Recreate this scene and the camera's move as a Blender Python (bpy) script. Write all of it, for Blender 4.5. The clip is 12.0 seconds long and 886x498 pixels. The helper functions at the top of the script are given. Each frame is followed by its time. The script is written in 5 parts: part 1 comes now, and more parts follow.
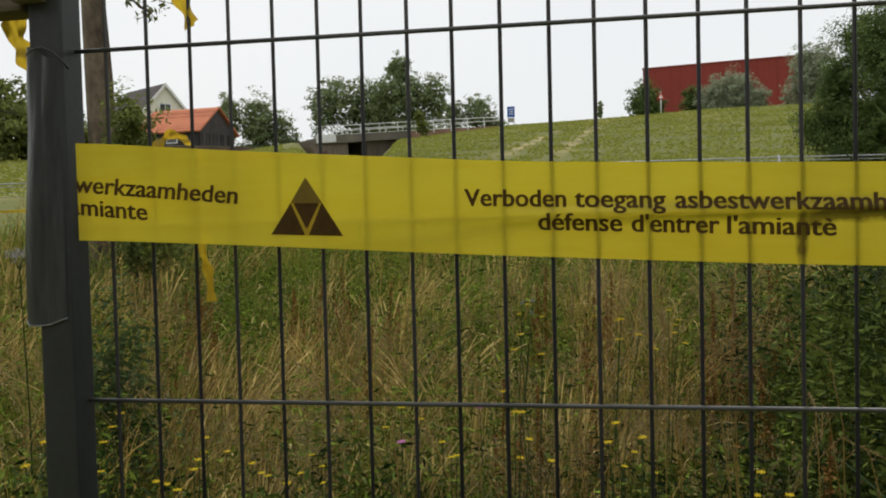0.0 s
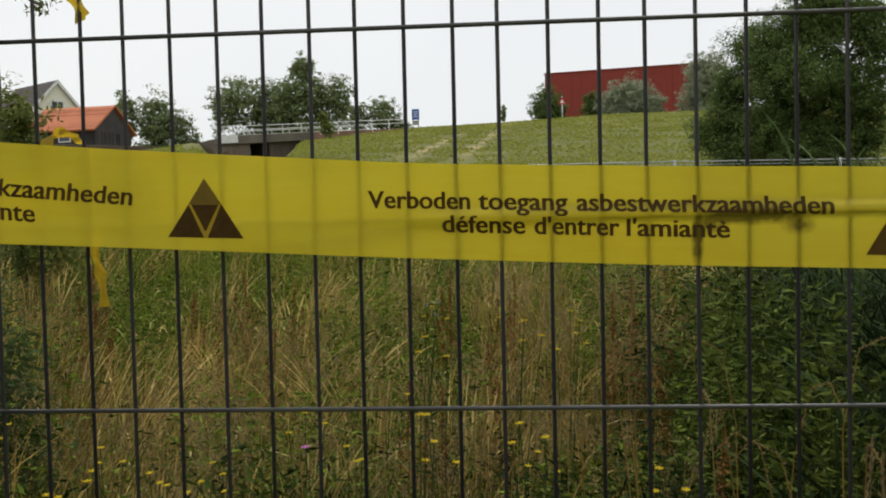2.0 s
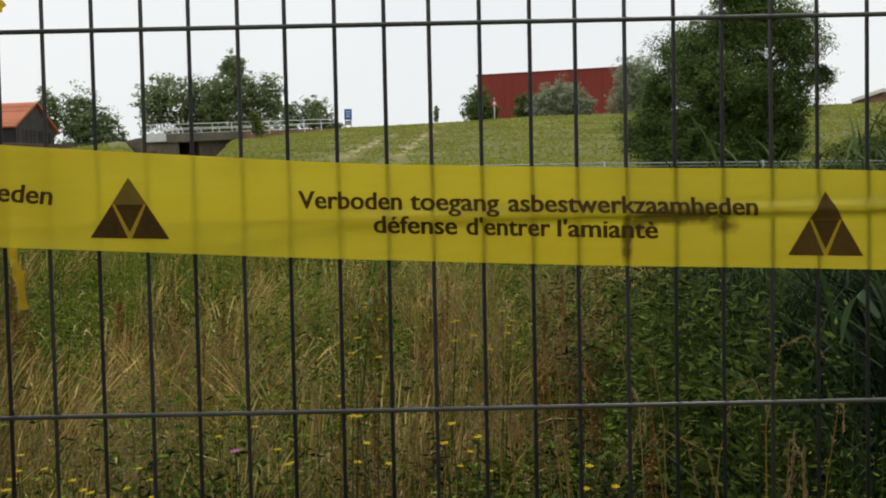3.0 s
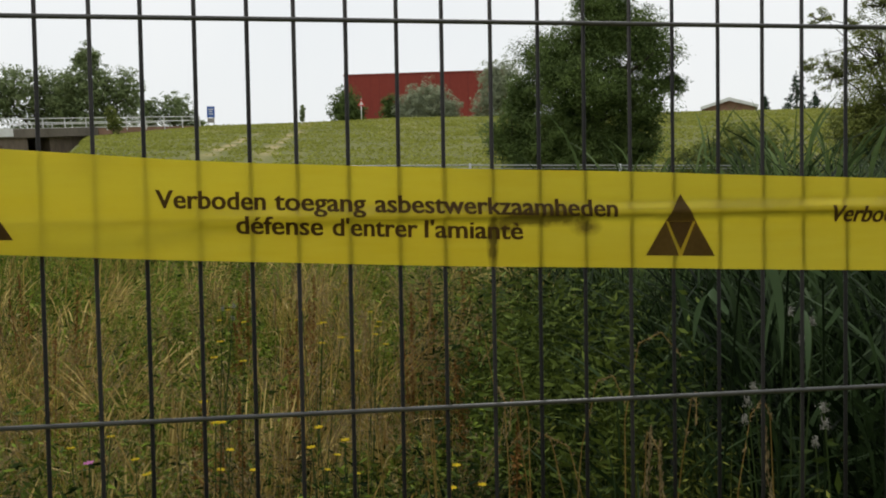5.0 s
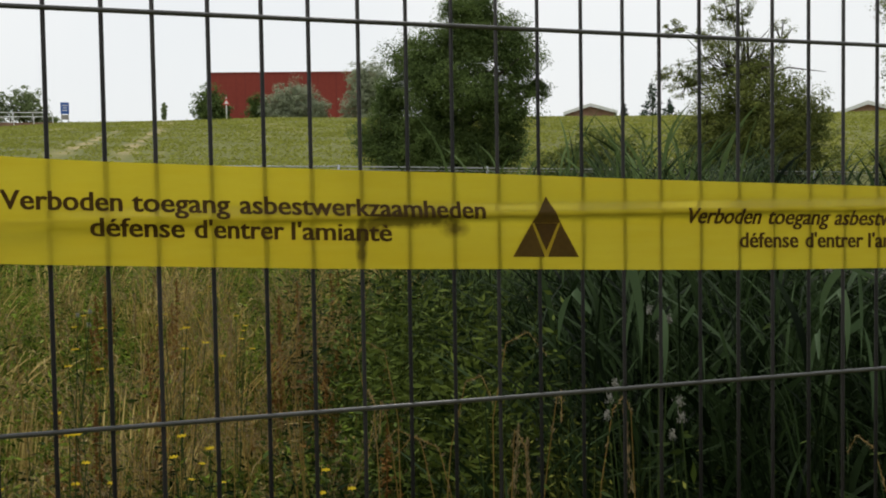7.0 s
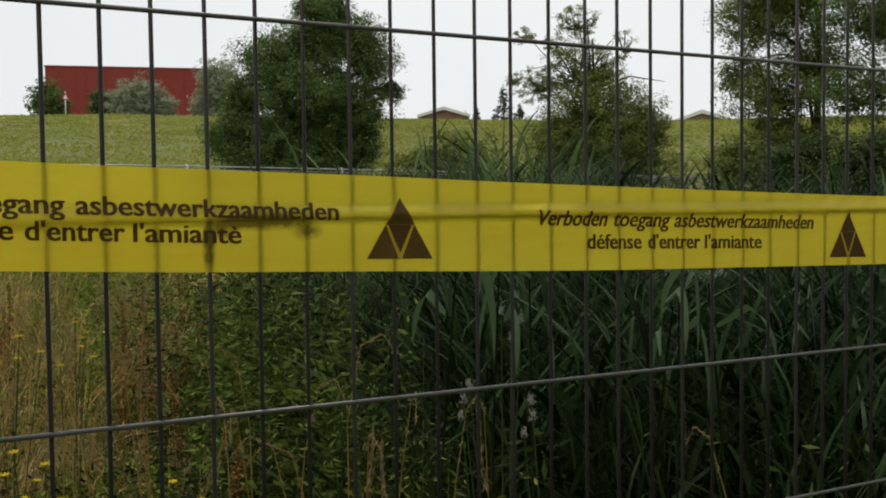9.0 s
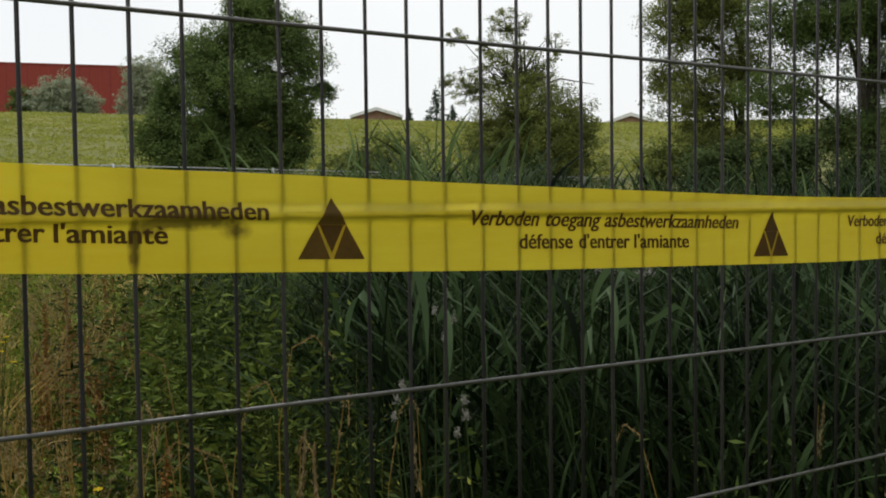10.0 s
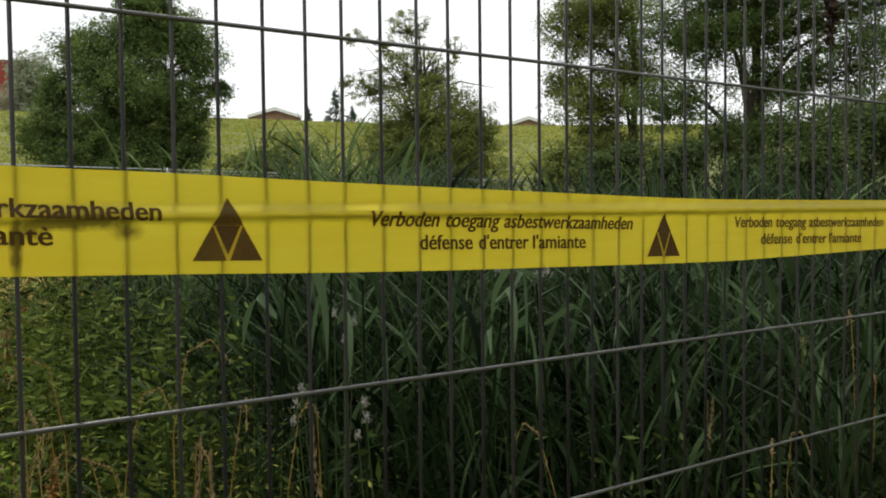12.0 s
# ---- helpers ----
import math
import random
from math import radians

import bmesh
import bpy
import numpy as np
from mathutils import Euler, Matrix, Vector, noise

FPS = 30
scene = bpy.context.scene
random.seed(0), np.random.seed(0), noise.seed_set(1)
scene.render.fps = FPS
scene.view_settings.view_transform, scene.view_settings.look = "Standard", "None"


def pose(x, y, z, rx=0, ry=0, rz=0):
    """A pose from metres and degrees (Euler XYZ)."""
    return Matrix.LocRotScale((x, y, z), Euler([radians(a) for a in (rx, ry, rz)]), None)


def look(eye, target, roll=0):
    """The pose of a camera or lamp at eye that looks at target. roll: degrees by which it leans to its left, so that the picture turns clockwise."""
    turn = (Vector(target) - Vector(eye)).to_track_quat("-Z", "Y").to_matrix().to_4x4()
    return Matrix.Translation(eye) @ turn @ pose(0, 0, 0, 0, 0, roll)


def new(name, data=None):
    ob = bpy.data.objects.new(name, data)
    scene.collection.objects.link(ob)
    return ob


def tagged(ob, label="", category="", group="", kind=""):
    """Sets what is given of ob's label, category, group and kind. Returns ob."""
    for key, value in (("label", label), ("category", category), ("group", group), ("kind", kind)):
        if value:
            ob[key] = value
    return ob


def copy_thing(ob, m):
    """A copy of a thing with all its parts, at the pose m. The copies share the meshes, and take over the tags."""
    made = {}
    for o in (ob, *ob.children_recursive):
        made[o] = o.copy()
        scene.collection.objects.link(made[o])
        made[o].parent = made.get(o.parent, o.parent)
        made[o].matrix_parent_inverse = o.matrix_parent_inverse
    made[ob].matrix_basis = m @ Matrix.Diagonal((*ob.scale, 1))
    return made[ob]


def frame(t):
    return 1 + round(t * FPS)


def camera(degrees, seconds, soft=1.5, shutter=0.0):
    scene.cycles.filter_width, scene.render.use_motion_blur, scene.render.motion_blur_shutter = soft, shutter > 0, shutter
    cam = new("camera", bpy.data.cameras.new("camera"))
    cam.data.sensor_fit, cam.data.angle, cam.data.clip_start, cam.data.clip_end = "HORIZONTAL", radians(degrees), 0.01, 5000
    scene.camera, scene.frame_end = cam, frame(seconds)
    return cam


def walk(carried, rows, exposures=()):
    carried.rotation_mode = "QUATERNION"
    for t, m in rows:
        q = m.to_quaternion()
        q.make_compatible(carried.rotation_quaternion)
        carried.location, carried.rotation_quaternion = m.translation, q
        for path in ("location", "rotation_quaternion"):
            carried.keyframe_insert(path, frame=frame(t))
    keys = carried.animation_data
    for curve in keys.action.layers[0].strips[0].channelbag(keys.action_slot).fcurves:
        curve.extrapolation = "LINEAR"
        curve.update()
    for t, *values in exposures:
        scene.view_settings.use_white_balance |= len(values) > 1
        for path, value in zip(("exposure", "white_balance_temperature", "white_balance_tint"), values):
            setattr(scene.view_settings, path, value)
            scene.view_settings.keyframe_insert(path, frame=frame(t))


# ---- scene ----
cam = camera(51.9, 12.0, soft=1.9)
PATH = [
    (0, (0.507, -0.96, 1.603), (0.153, 1.007, 1.53), -1.4),
    (0.5, (0.507, -0.958, 1.603), (0.186, 1.014, 1.53), -1.3),
    (1, (0.507, -0.956, 1.603), (0.241, 1.024, 1.531), -1.3),
    (1.5, (0.507, -0.955, 1.603), (0.298, 1.033, 1.53), -1.3),
    (2, (0.507, -0.953, 1.603), (0.36, 1.04, 1.53), -1.3),
    (2.5, (0.508, -0.95, 1.603), (0.432, 1.047, 1.529), -1.2),
    (3, (0.508, -0.948, 1.603), (0.508, 1.051, 1.528), -1.2),
    (5, (0.509, -0.938, 1.603), (0.799, 1.039, 1.524), -1.0),
    (5.5, (0.509, -0.936, 1.603), (0.878, 1.028, 1.524), -1.0),
    (6, (0.51, -0.934, 1.603), (0.945, 1.017, 1.524), -1.0),
    (6.5, (0.511, -0.931, 1.603), (1.018, 1.002, 1.524), -0.9),
    (7, (0.511, -0.93, 1.603), (1.081, 0.985, 1.523), -0.9),
    (9, (0.516, -0.92, 1.603), (1.383, 0.881, 1.522), -0.7),
    (9.5, (0.518, -0.918, 1.602), (1.453, 0.848, 1.522), -0.8),
    (10, (0.519, -0.916, 1.602), (1.516, 0.817, 1.521), -0.7),
    (10.5, (0.521, -0.913, 1.603), (1.575, 0.785, 1.521), -0.7),
    (11, (0.522, -0.911, 1.601), (1.625, 0.756, 1.521), -0.7),
    (11.5, (0.522, -0.911, 1.601), (1.673, 0.722, 1.521), -0.6),
    (12, (0.522, -0.911, 1.601), (1.702, 0.702, 1.521), -0.6),
]
EXPOSURES = [(0.0, 0.0), (7.0, 0.0), (9.5, -0.04), (10.5, 0.3), (12.0, 0.45)]
SKY, SUN = 1.2, 1.5
walk(cam, [(t, look(eye, target, roll)) for t, eye, target, roll in PATH], EXPOSURES)

# ---------------------------------------------------------------- light
EYE_X, EYE_Y, EYE_Z = 0.51, -0.95, 1.60

world = bpy.data.worlds.new("world")
scene.world = world
world.use_nodes = True
wn = world.node_tree
wn.nodes.clear()
w_out = wn.nodes.new("ShaderNodeOutputWorld")
w_bg = wn.nodes.new("ShaderNodeBackground")
w_sky = wn.nodes.new("ShaderNodeTexSky")
w_sky.sky_type = "NISHITA"
w_sky.sun_disc = False
w_sky.sun_elevation = radians(70)
w_sky.sun_rotation = radians(-22)
w_sky.dust_density = 6.0
w_scale = wn.nodes.new("ShaderNodeMix")
w_scale.data_type = "RGBA"
w_scale.blend_type = "MULTIPLY"
w_scale.inputs["Factor"].default_value = 1.0
w_scale.inputs["B"].default_value = (0.10, 0.10, 0.10, 1)
w_cloud = wn.nodes.new("ShaderNodeTexNoise")
w_cloud.inputs["Scale"].default_value = 2.2
w_cloud.inputs["Detail"].default_value = 4.0
w_ramp = wn.nodes.new("ShaderNodeValToRGB")
w_ramp.color_ramp.elements[0].position = 0.3
w_ramp.color_ramp.elements[0].color = (0.74, 0.765, 0.775, 1)
w_ramp.color_ramp.elements[1].position = 0.7
w_ramp.color_ramp.elements[1].color = (0.82, 0.83, 0.82, 1)
w_mix = wn.nodes.new("ShaderNodeMix")
w_mix.data_type = "RGBA"
w_mix.inputs["Factor"].default_value = 0.9
wn.links.new(w_sky.outputs["Color"], w_scale.inputs["A"])
wn.links.new(w_cloud.outputs["Fac"], w_ramp.inputs["Fac"])
wn.links.new(w_scale.outputs["Result"], w_mix.inputs["A"])
wn.links.new(w_ramp.outputs["Color"], w_mix.inputs["B"])
wn.links.new(w_mix.outputs["Result"], w_bg.inputs["Color"])
w_bg.inputs["Strength"].default_value = SKY
wn.links.new(w_bg.outputs["Background"], w_out.inputs["Surface"])

sun_data = bpy.data.lights.new("sun", "SUN")
sun_data.energy = SUN
sun_data.angle = radians(12)
sun_data.color = (1.0, 0.96, 0.9)
sun = new("sun", sun_data)
sun.matrix_world = look((0, 0, 60), (8, -20, 0))


# ---------------------------------------------------------------- materials
def material(name, dark, light, scale=8.0, rough=0.7, fine=60.0, bump=0.3, metal=0.0, through_light=0.0, per="", stretch=(1, 1, 1), spec=0.3, depth=0.004, vary_by=0.7):
    """Two-scale procedural surface. per: 'object' or 'island' adds a change of tone from piece to piece."""
    m = bpy.data.materials.new(name)
    m.use_nodes = True
    nt = m.node_tree
    bsdf = nt.nodes["Principled BSDF"]
    bsdf.inputs["Roughness"].default_value = rough
    bsdf.inputs["Metallic"].default_value = metal
    bsdf.inputs["Specular IOR Level"].default_value = spec
    coord = nt.nodes.new("ShaderNodeTexCoord")
    mapping = nt.nodes.new("ShaderNodeMapping")
    mapping.inputs["Scale"].default_value = stretch
    nt.links.new(coord.outputs["Object"], mapping.inputs["Vector"])
    big = nt.nodes.new("ShaderNodeTexNoise")
    big.inputs["Scale"].default_value = scale
    big.inputs["Detail"].default_value = 4.0
    small = nt.nodes.new("ShaderNodeTexNoise")
    small.inputs["Scale"].default_value = fine
    small.inputs["Detail"].default_value = 3.0
    for n in (big, small):
        nt.links.new(mapping.outputs["Vector"], n.inputs["Vector"])
    add = nt.nodes.new("ShaderNodeMath")
    add.operation = "MULTIPLY_ADD"
    add.inputs[1].default_value = 0.45
    nt.links.new(small.outputs["Fac"], add.inputs[0])
    nt.links.new(big.outputs["Fac"], add.inputs[2])
    fac = add.outputs[0]
    if per:
        if per == "object":
            src = nt.nodes.new("ShaderNodeObjectInfo").outputs["Random"]
        else:
            src = nt.nodes.new("ShaderNodeNewGeometry").outputs["Random Per Island"]
        vary = nt.nodes.new("ShaderNodeMath")
        vary.operation = "MULTIPLY_ADD"
        vary.inputs[1].default_value = vary_by
        vary.inputs[2].default_value = -vary_by / 2
        nt.links.new(src, vary.inputs[0])
        plus = nt.nodes.new("ShaderNodeMath")
        plus.operation = "ADD"
        nt.links.new(vary.outputs[0], plus.inputs[0])
        nt.links.new(fac, plus.inputs[1])
        fac = plus.outputs[0]
    ramp = nt.nodes.new("ShaderNodeValToRGB")
    ramp.color_ramp.elements[0].position = 0.42
    ramp.color_ramp.elements[0].color = (*dark, 1)
    ramp.color_ramp.elements[1].position = 1.0
    ramp.color_ramp.elements[1].color = (*light, 1)
    nt.links.new(fac, ramp.inputs["Fac"])
    nt.links.new(ramp.outputs["Color"], bsdf.inputs["Base Color"])
    if bump:
        b = nt.nodes.new("ShaderNodeBump")
        b.inputs["Strength"].default_value = bump
        b.inputs["Distance"].default_value = depth
        nt.links.new(small.outputs["Fac"], b.inputs["Height"])
        nt.links.new(b.outputs["Normal"], bsdf.inputs["Normal"])
    if through_light:
        trans = nt.nodes.new("ShaderNodeBsdfTranslucent")
        nt.links.new(ramp.outputs["Color"], trans.inputs["Color"])
        mix = nt.nodes.new("ShaderNodeMixShader")
        mix.inputs["Fac"].default_value = through_light
        nt.links.new(bsdf.outputs["BSDF"], mix.inputs[1])
        nt.links.new(trans.outputs["BSDF"], mix.inputs[2])
        nt.links.new(mix.outputs["Shader"], nt.nodes["Material Output"].inputs["Surface"])
    return m


def leafy(name, dark, light, through_light=0.38, scale=1.6, rough=0.65, spec=0.06, vary_by=0.7):
    return material(name, dark, light, scale=scale, rough=rough, fine=12.0, bump=0, through_light=through_light, per="island", spec=spec, vary_by=vary_by)


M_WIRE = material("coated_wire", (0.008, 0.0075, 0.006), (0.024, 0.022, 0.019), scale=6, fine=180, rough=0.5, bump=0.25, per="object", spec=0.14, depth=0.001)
# same coating made paler and glossier: sky highlight on cross wires painted in
M_WIRE_H = material("highlit_cross_wire", (0.022, 0.022, 0.020), (0.075, 0.074, 0.070), scale=6, fine=180, rough=0.35, bump=0.2, spec=0.6, depth=0.001)
M_POST = material("grey_post_paint", (0.017, 0.019, 0.019), (0.038, 0.041, 0.040), scale=5, fine=90, rough=0.5, bump=0.2, spec=0.45, depth=0.001)
M_FILM = material("grey_plastic_film", (0.018, 0.020, 0.020), (0.075, 0.079, 0.077), scale=9, fine=50, rough=0.33, bump=0.35, stretch=(3, 3, 0.6), spec=0.5, through_light=0.12)
M_RIM_LIGHT = material("film_rim_highlight", (0.09, 0.095, 0.095), (0.19, 0.20, 0.20), scale=20, fine=90, rough=0.3, bump=0.1, spec=0.5)
M_BEAM = material("weathered_wood", (0.085, 0.068, 0.042), (0.20, 0.165, 0.11), scale=6, fine=70, rough=0.8, bump=0.5, stretch=(0.3, 3, 3))
M_PRINT = material("brown_print", (0.085, 0.048, 0.014), (0.140, 0.083, 0.024), scale=25, fine=200, rough=0.5, bump=0, through_light=0.45, spec=0.2)
M_PRINT_PALE = material("pale_brown_print", (0.21, 0.15, 0.028), (0.30, 0.215, 0.038), scale=25, fine=200, rough=0.45, bump=0, through_light=0.35)
# brown_print made lighter: stronger light on the second triangle is put into colour
M_PRINT_LIT = material("lit_brown_print", (0.115, 0.070, 0.018), (0.17, 0.108, 0.028), scale=25, fine=200, rough=0.45, bump=0, through_light=0.45, spec=0.2)
M_PRINT_THIN = material("thin_brown_print", (0.47, 0.36, 0.045), (0.58, 0.45, 0.055), scale=25, fine=200, rough=0.45, bump=0, through_light=0.5)
M_PETAL = leafy("yellow_petal", (0.42, 0.29, 0.01), (0.66, 0.50, 0.03), 0.3)
M_PINK = leafy("pink_petal", (0.38, 0.12, 0.30), (0.55, 0.22, 0.42), 0.3)
M_FLUFF = leafy("white_seed_fluff", (0.22, 0.215, 0.19), (0.42, 0.41, 0.37), 0.4)
M_STALK = leafy("green_stalk", (0.032, 0.055, 0.018), (0.085, 0.12, 0.036), 0.15)
M_DRY = leafy("dry_grass", (0.12, 0.072, 0.020), (0.60, 0.42, 0.125), 0.3)
M_STRAW = leafy("straw", (0.19, 0.13, 0.040), (0.76, 0.58, 0.22), 0.3)
M_NETTLE = leafy("nettle_leaf", (0.009, 0.021, 0.004), (0.125, 0.166, 0.030), 0.2)
M_PLUME = leafy("grass_plume", (0.17, 0.125, 0.062), (0.38, 0.30, 0.165), 0.4)
M_RUST = leafy("rusty_seed", (0.10, 0.048, 0.012), (0.34, 0.175, 0.050), 0.2)
M_BLADE = leafy("green_grass_blade", (0.022, 0.042, 0.005), (0.25, 0.30, 0.036), 0.2)
M_BANK = leafy("bank_grass_blade", (0.240, 0.258, 0.049), (0.335, 0.350, 0.078), 0.3, scale=0.12)
M_PALE = leafy("pale_stem", (0.28, 0.20, 0.075), (0.74, 0.58, 0.26), 0.3)
M_HERB = leafy("herb_leaf", (0.016, 0.038, 0.004), (0.21, 0.285, 0.036), 0.2)
M_FRINGE = leafy("fine_herb_leaf", (0.024, 0.036, 0.006), (0.20, 0.215, 0.040), 0.25)
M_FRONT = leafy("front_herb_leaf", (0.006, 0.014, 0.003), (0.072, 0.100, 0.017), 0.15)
# herb green darkened: the dim inside of the reed bed is painted in
M_HERB_SHADE = leafy("shaded_herb_leaf", (0.007, 0.015, 0.004), (0.062, 0.092, 0.019), 0.12)
M_REED_PALE = leafy("pale_reed_leaf", (0.045, 0.078, 0.034), (0.105, 0.160, 0.074), 0.3, rough=0.45, spec=0.12)
# lit and shaded copies of one reed leaf: tops paler, bed darker
M_REED_LIT = leafy("lit_reed_leaf", (0.014, 0.026, 0.008), (0.125, 0.185, 0.062), 0.35, rough=0.5, spec=0.08)
M_REED = leafy("shaded_reed_leaf", (0.003, 0.008, 0.002), (0.045, 0.076, 0.027), 0.24, rough=0.5, spec=0.08)
M_BARK_YOUNG = material("young_bark", (0.018, 0.013, 0.009), (0.23, 0.175, 0.115), scale=2.6, fine=11, rough=0.9, bump=1.0, stretch=(1.6, 1.6, 0.9), depth=0.02)
M_BARK = material("bark", (0.014, 0.012, 0.009), (0.10, 0.085, 0.06), scale=9, fine=30, rough=0.9, bump=0.9, stretch=(2.5, 2.5, 0.7), depth=0.02)
M_LEAF_A = leafy("tree_leaf", (0.030, 0.054, 0.018), (0.185, 0.255, 0.074), 0.38, vary_by=0.3)
# darker copy of tree_leaf, with shade under trees put into the colour
M_LEAF_E = leafy("shaded_tree_leaf", (0.028, 0.046, 0.017), (0.12, 0.165, 0.055), 0.35, vary_by=0.3)
M_LEAF_B = leafy("light_tree_leaf", (0.058, 0.080, 0.024), (0.245, 0.275, 0.070), 0.35, vary_by=0.3)
M_LEAF_C = leafy("willow_leaf", (0.19, 0.22, 0.14), (0.40, 0.44, 0.30), 0.3, vary_by=0.25)
# leaf green lifted and greyed: distance haze is put into the colour
M_LEAF_D = leafy("hazy_far_leaf", (0.115, 0.155, 0.068), (0.25, 0.305, 0.135), 0.3, vary_by=0.25)
M_NEEDLE = leafy("conifer_needle", (0.018, 0.035, 0.02), (0.05, 0.08, 0.045), 0.1)
M_RAIL = material("white_rail_paint", (0.60, 0.61, 0.6), (0.8, 0.8, 0.78), scale=2, fine=30, rough=0.5, bump=0.1)
M_CONCRETE = material("concrete", (0.20, 0.19, 0.17), (0.40, 0.38, 0.35), scale=0.5, fine=9, rough=0.85, bump=0.4)
M_ABUT = material("stained_abutment", (0.08, 0.062, 0.048), (0.25, 0.20, 0.155), scale=0.45, fine=6, rough=0.9, bump=0.4, stretch=(1, 1, 0.3))
M_DECK = material("weathered_deck_edge", (0.085, 0.075, 0.06), (0.19, 0.165, 0.135), scale=0.6, fine=7, rough=0.9, bump=0.4, stretch=(1, 1, 0.4))
M_BRICK = material("brick_parapet", (0.16, 0.085, 0.055), (0.32, 0.20, 0.14), scale=0.8, fine=9, rough=0.9, bump=0.4)
M_WALL = material("dark_brick", (0.085, 0.055, 0.042), (0.19, 0.125, 0.095), scale=0.9, fine=9, rough=0.9, bump=0.4)
M_CLAD = material("red_cladding", (0.20, 0.026, 0.016), (0.30, 0.045, 0.028), scale=0.06, fine=2.0, rough=0.55, bump=0.1)
M_RIB = material("red_cladding_rib", (0.19, 0.024, 0.016), (0.29, 0.043, 0.027), scale=0.06, fine=2.0, rough=0.55, bump=0.1, per="object")
M_TILE = material("orange_roof_tile", (0.34, 0.10, 0.045), (0.54, 0.19, 0.095), scale=0.8, fine=7, rough=0.75, bump=0.5, per="object", depth=0.02)
M_ROOF = material("dark_roof_tile", (0.05, 0.045, 0.042), (0.12, 0.105, 0.1), scale=0.6, fine=6, rough=0.75, bump=0.4)
M_TAR = material("tarred_boards", (0.025, 0.022, 0.022), (0.07, 0.062, 0.06), scale=0.8, fine=9, rough=0.8, bump=0.5, per="object")
M_RENDER = material("cream_wall", (0.70, 0.67, 0.56), (0.84, 0.81, 0.70), scale=0.5, fine=8, rough=0.85, bump=0.2)
M_WHITE = material("white_paint", (0.66, 0.66, 0.64), (0.82, 0.82, 0.8), scale=2, fine=20, rough=0.5, bump=0.1)
M_GLASS = material("window_glass", (0.03, 0.035, 0.04), (0.07, 0.08, 0.09), scale=0.6, fine=3, rough=0.08, bump=0, spec=0.6)
M_BLUE = material("blue_sign", (0.03, 0.09, 0.36), (0.05, 0.14, 0.46), scale=2, fine=20, rough=0.35, bump=0)
M_RED = material("red_sign", (0.5, 0.03, 0.03), (0.6, 0.05, 0.04), scale=2, fine=20, rough=0.4, bump=0)
M_STEEL = material("galvanised_steel", (0.24, 0.25, 0.25), (0.42, 0.43, 0.43), scale=3, fine=40, rough=0.42, bump=0.1, metal=0.6)
M_GREENWIRE = material("green_coated_wire", (0.04, 0.11, 0.08), (0.09, 0.19, 0.14), scale=5, fine=50, rough=0.5, bump=0)
M_WITHER = leafy("withered_leaf", (0.03, 0.02, 0.014), (0.09, 0.06, 0.04), 0.1)


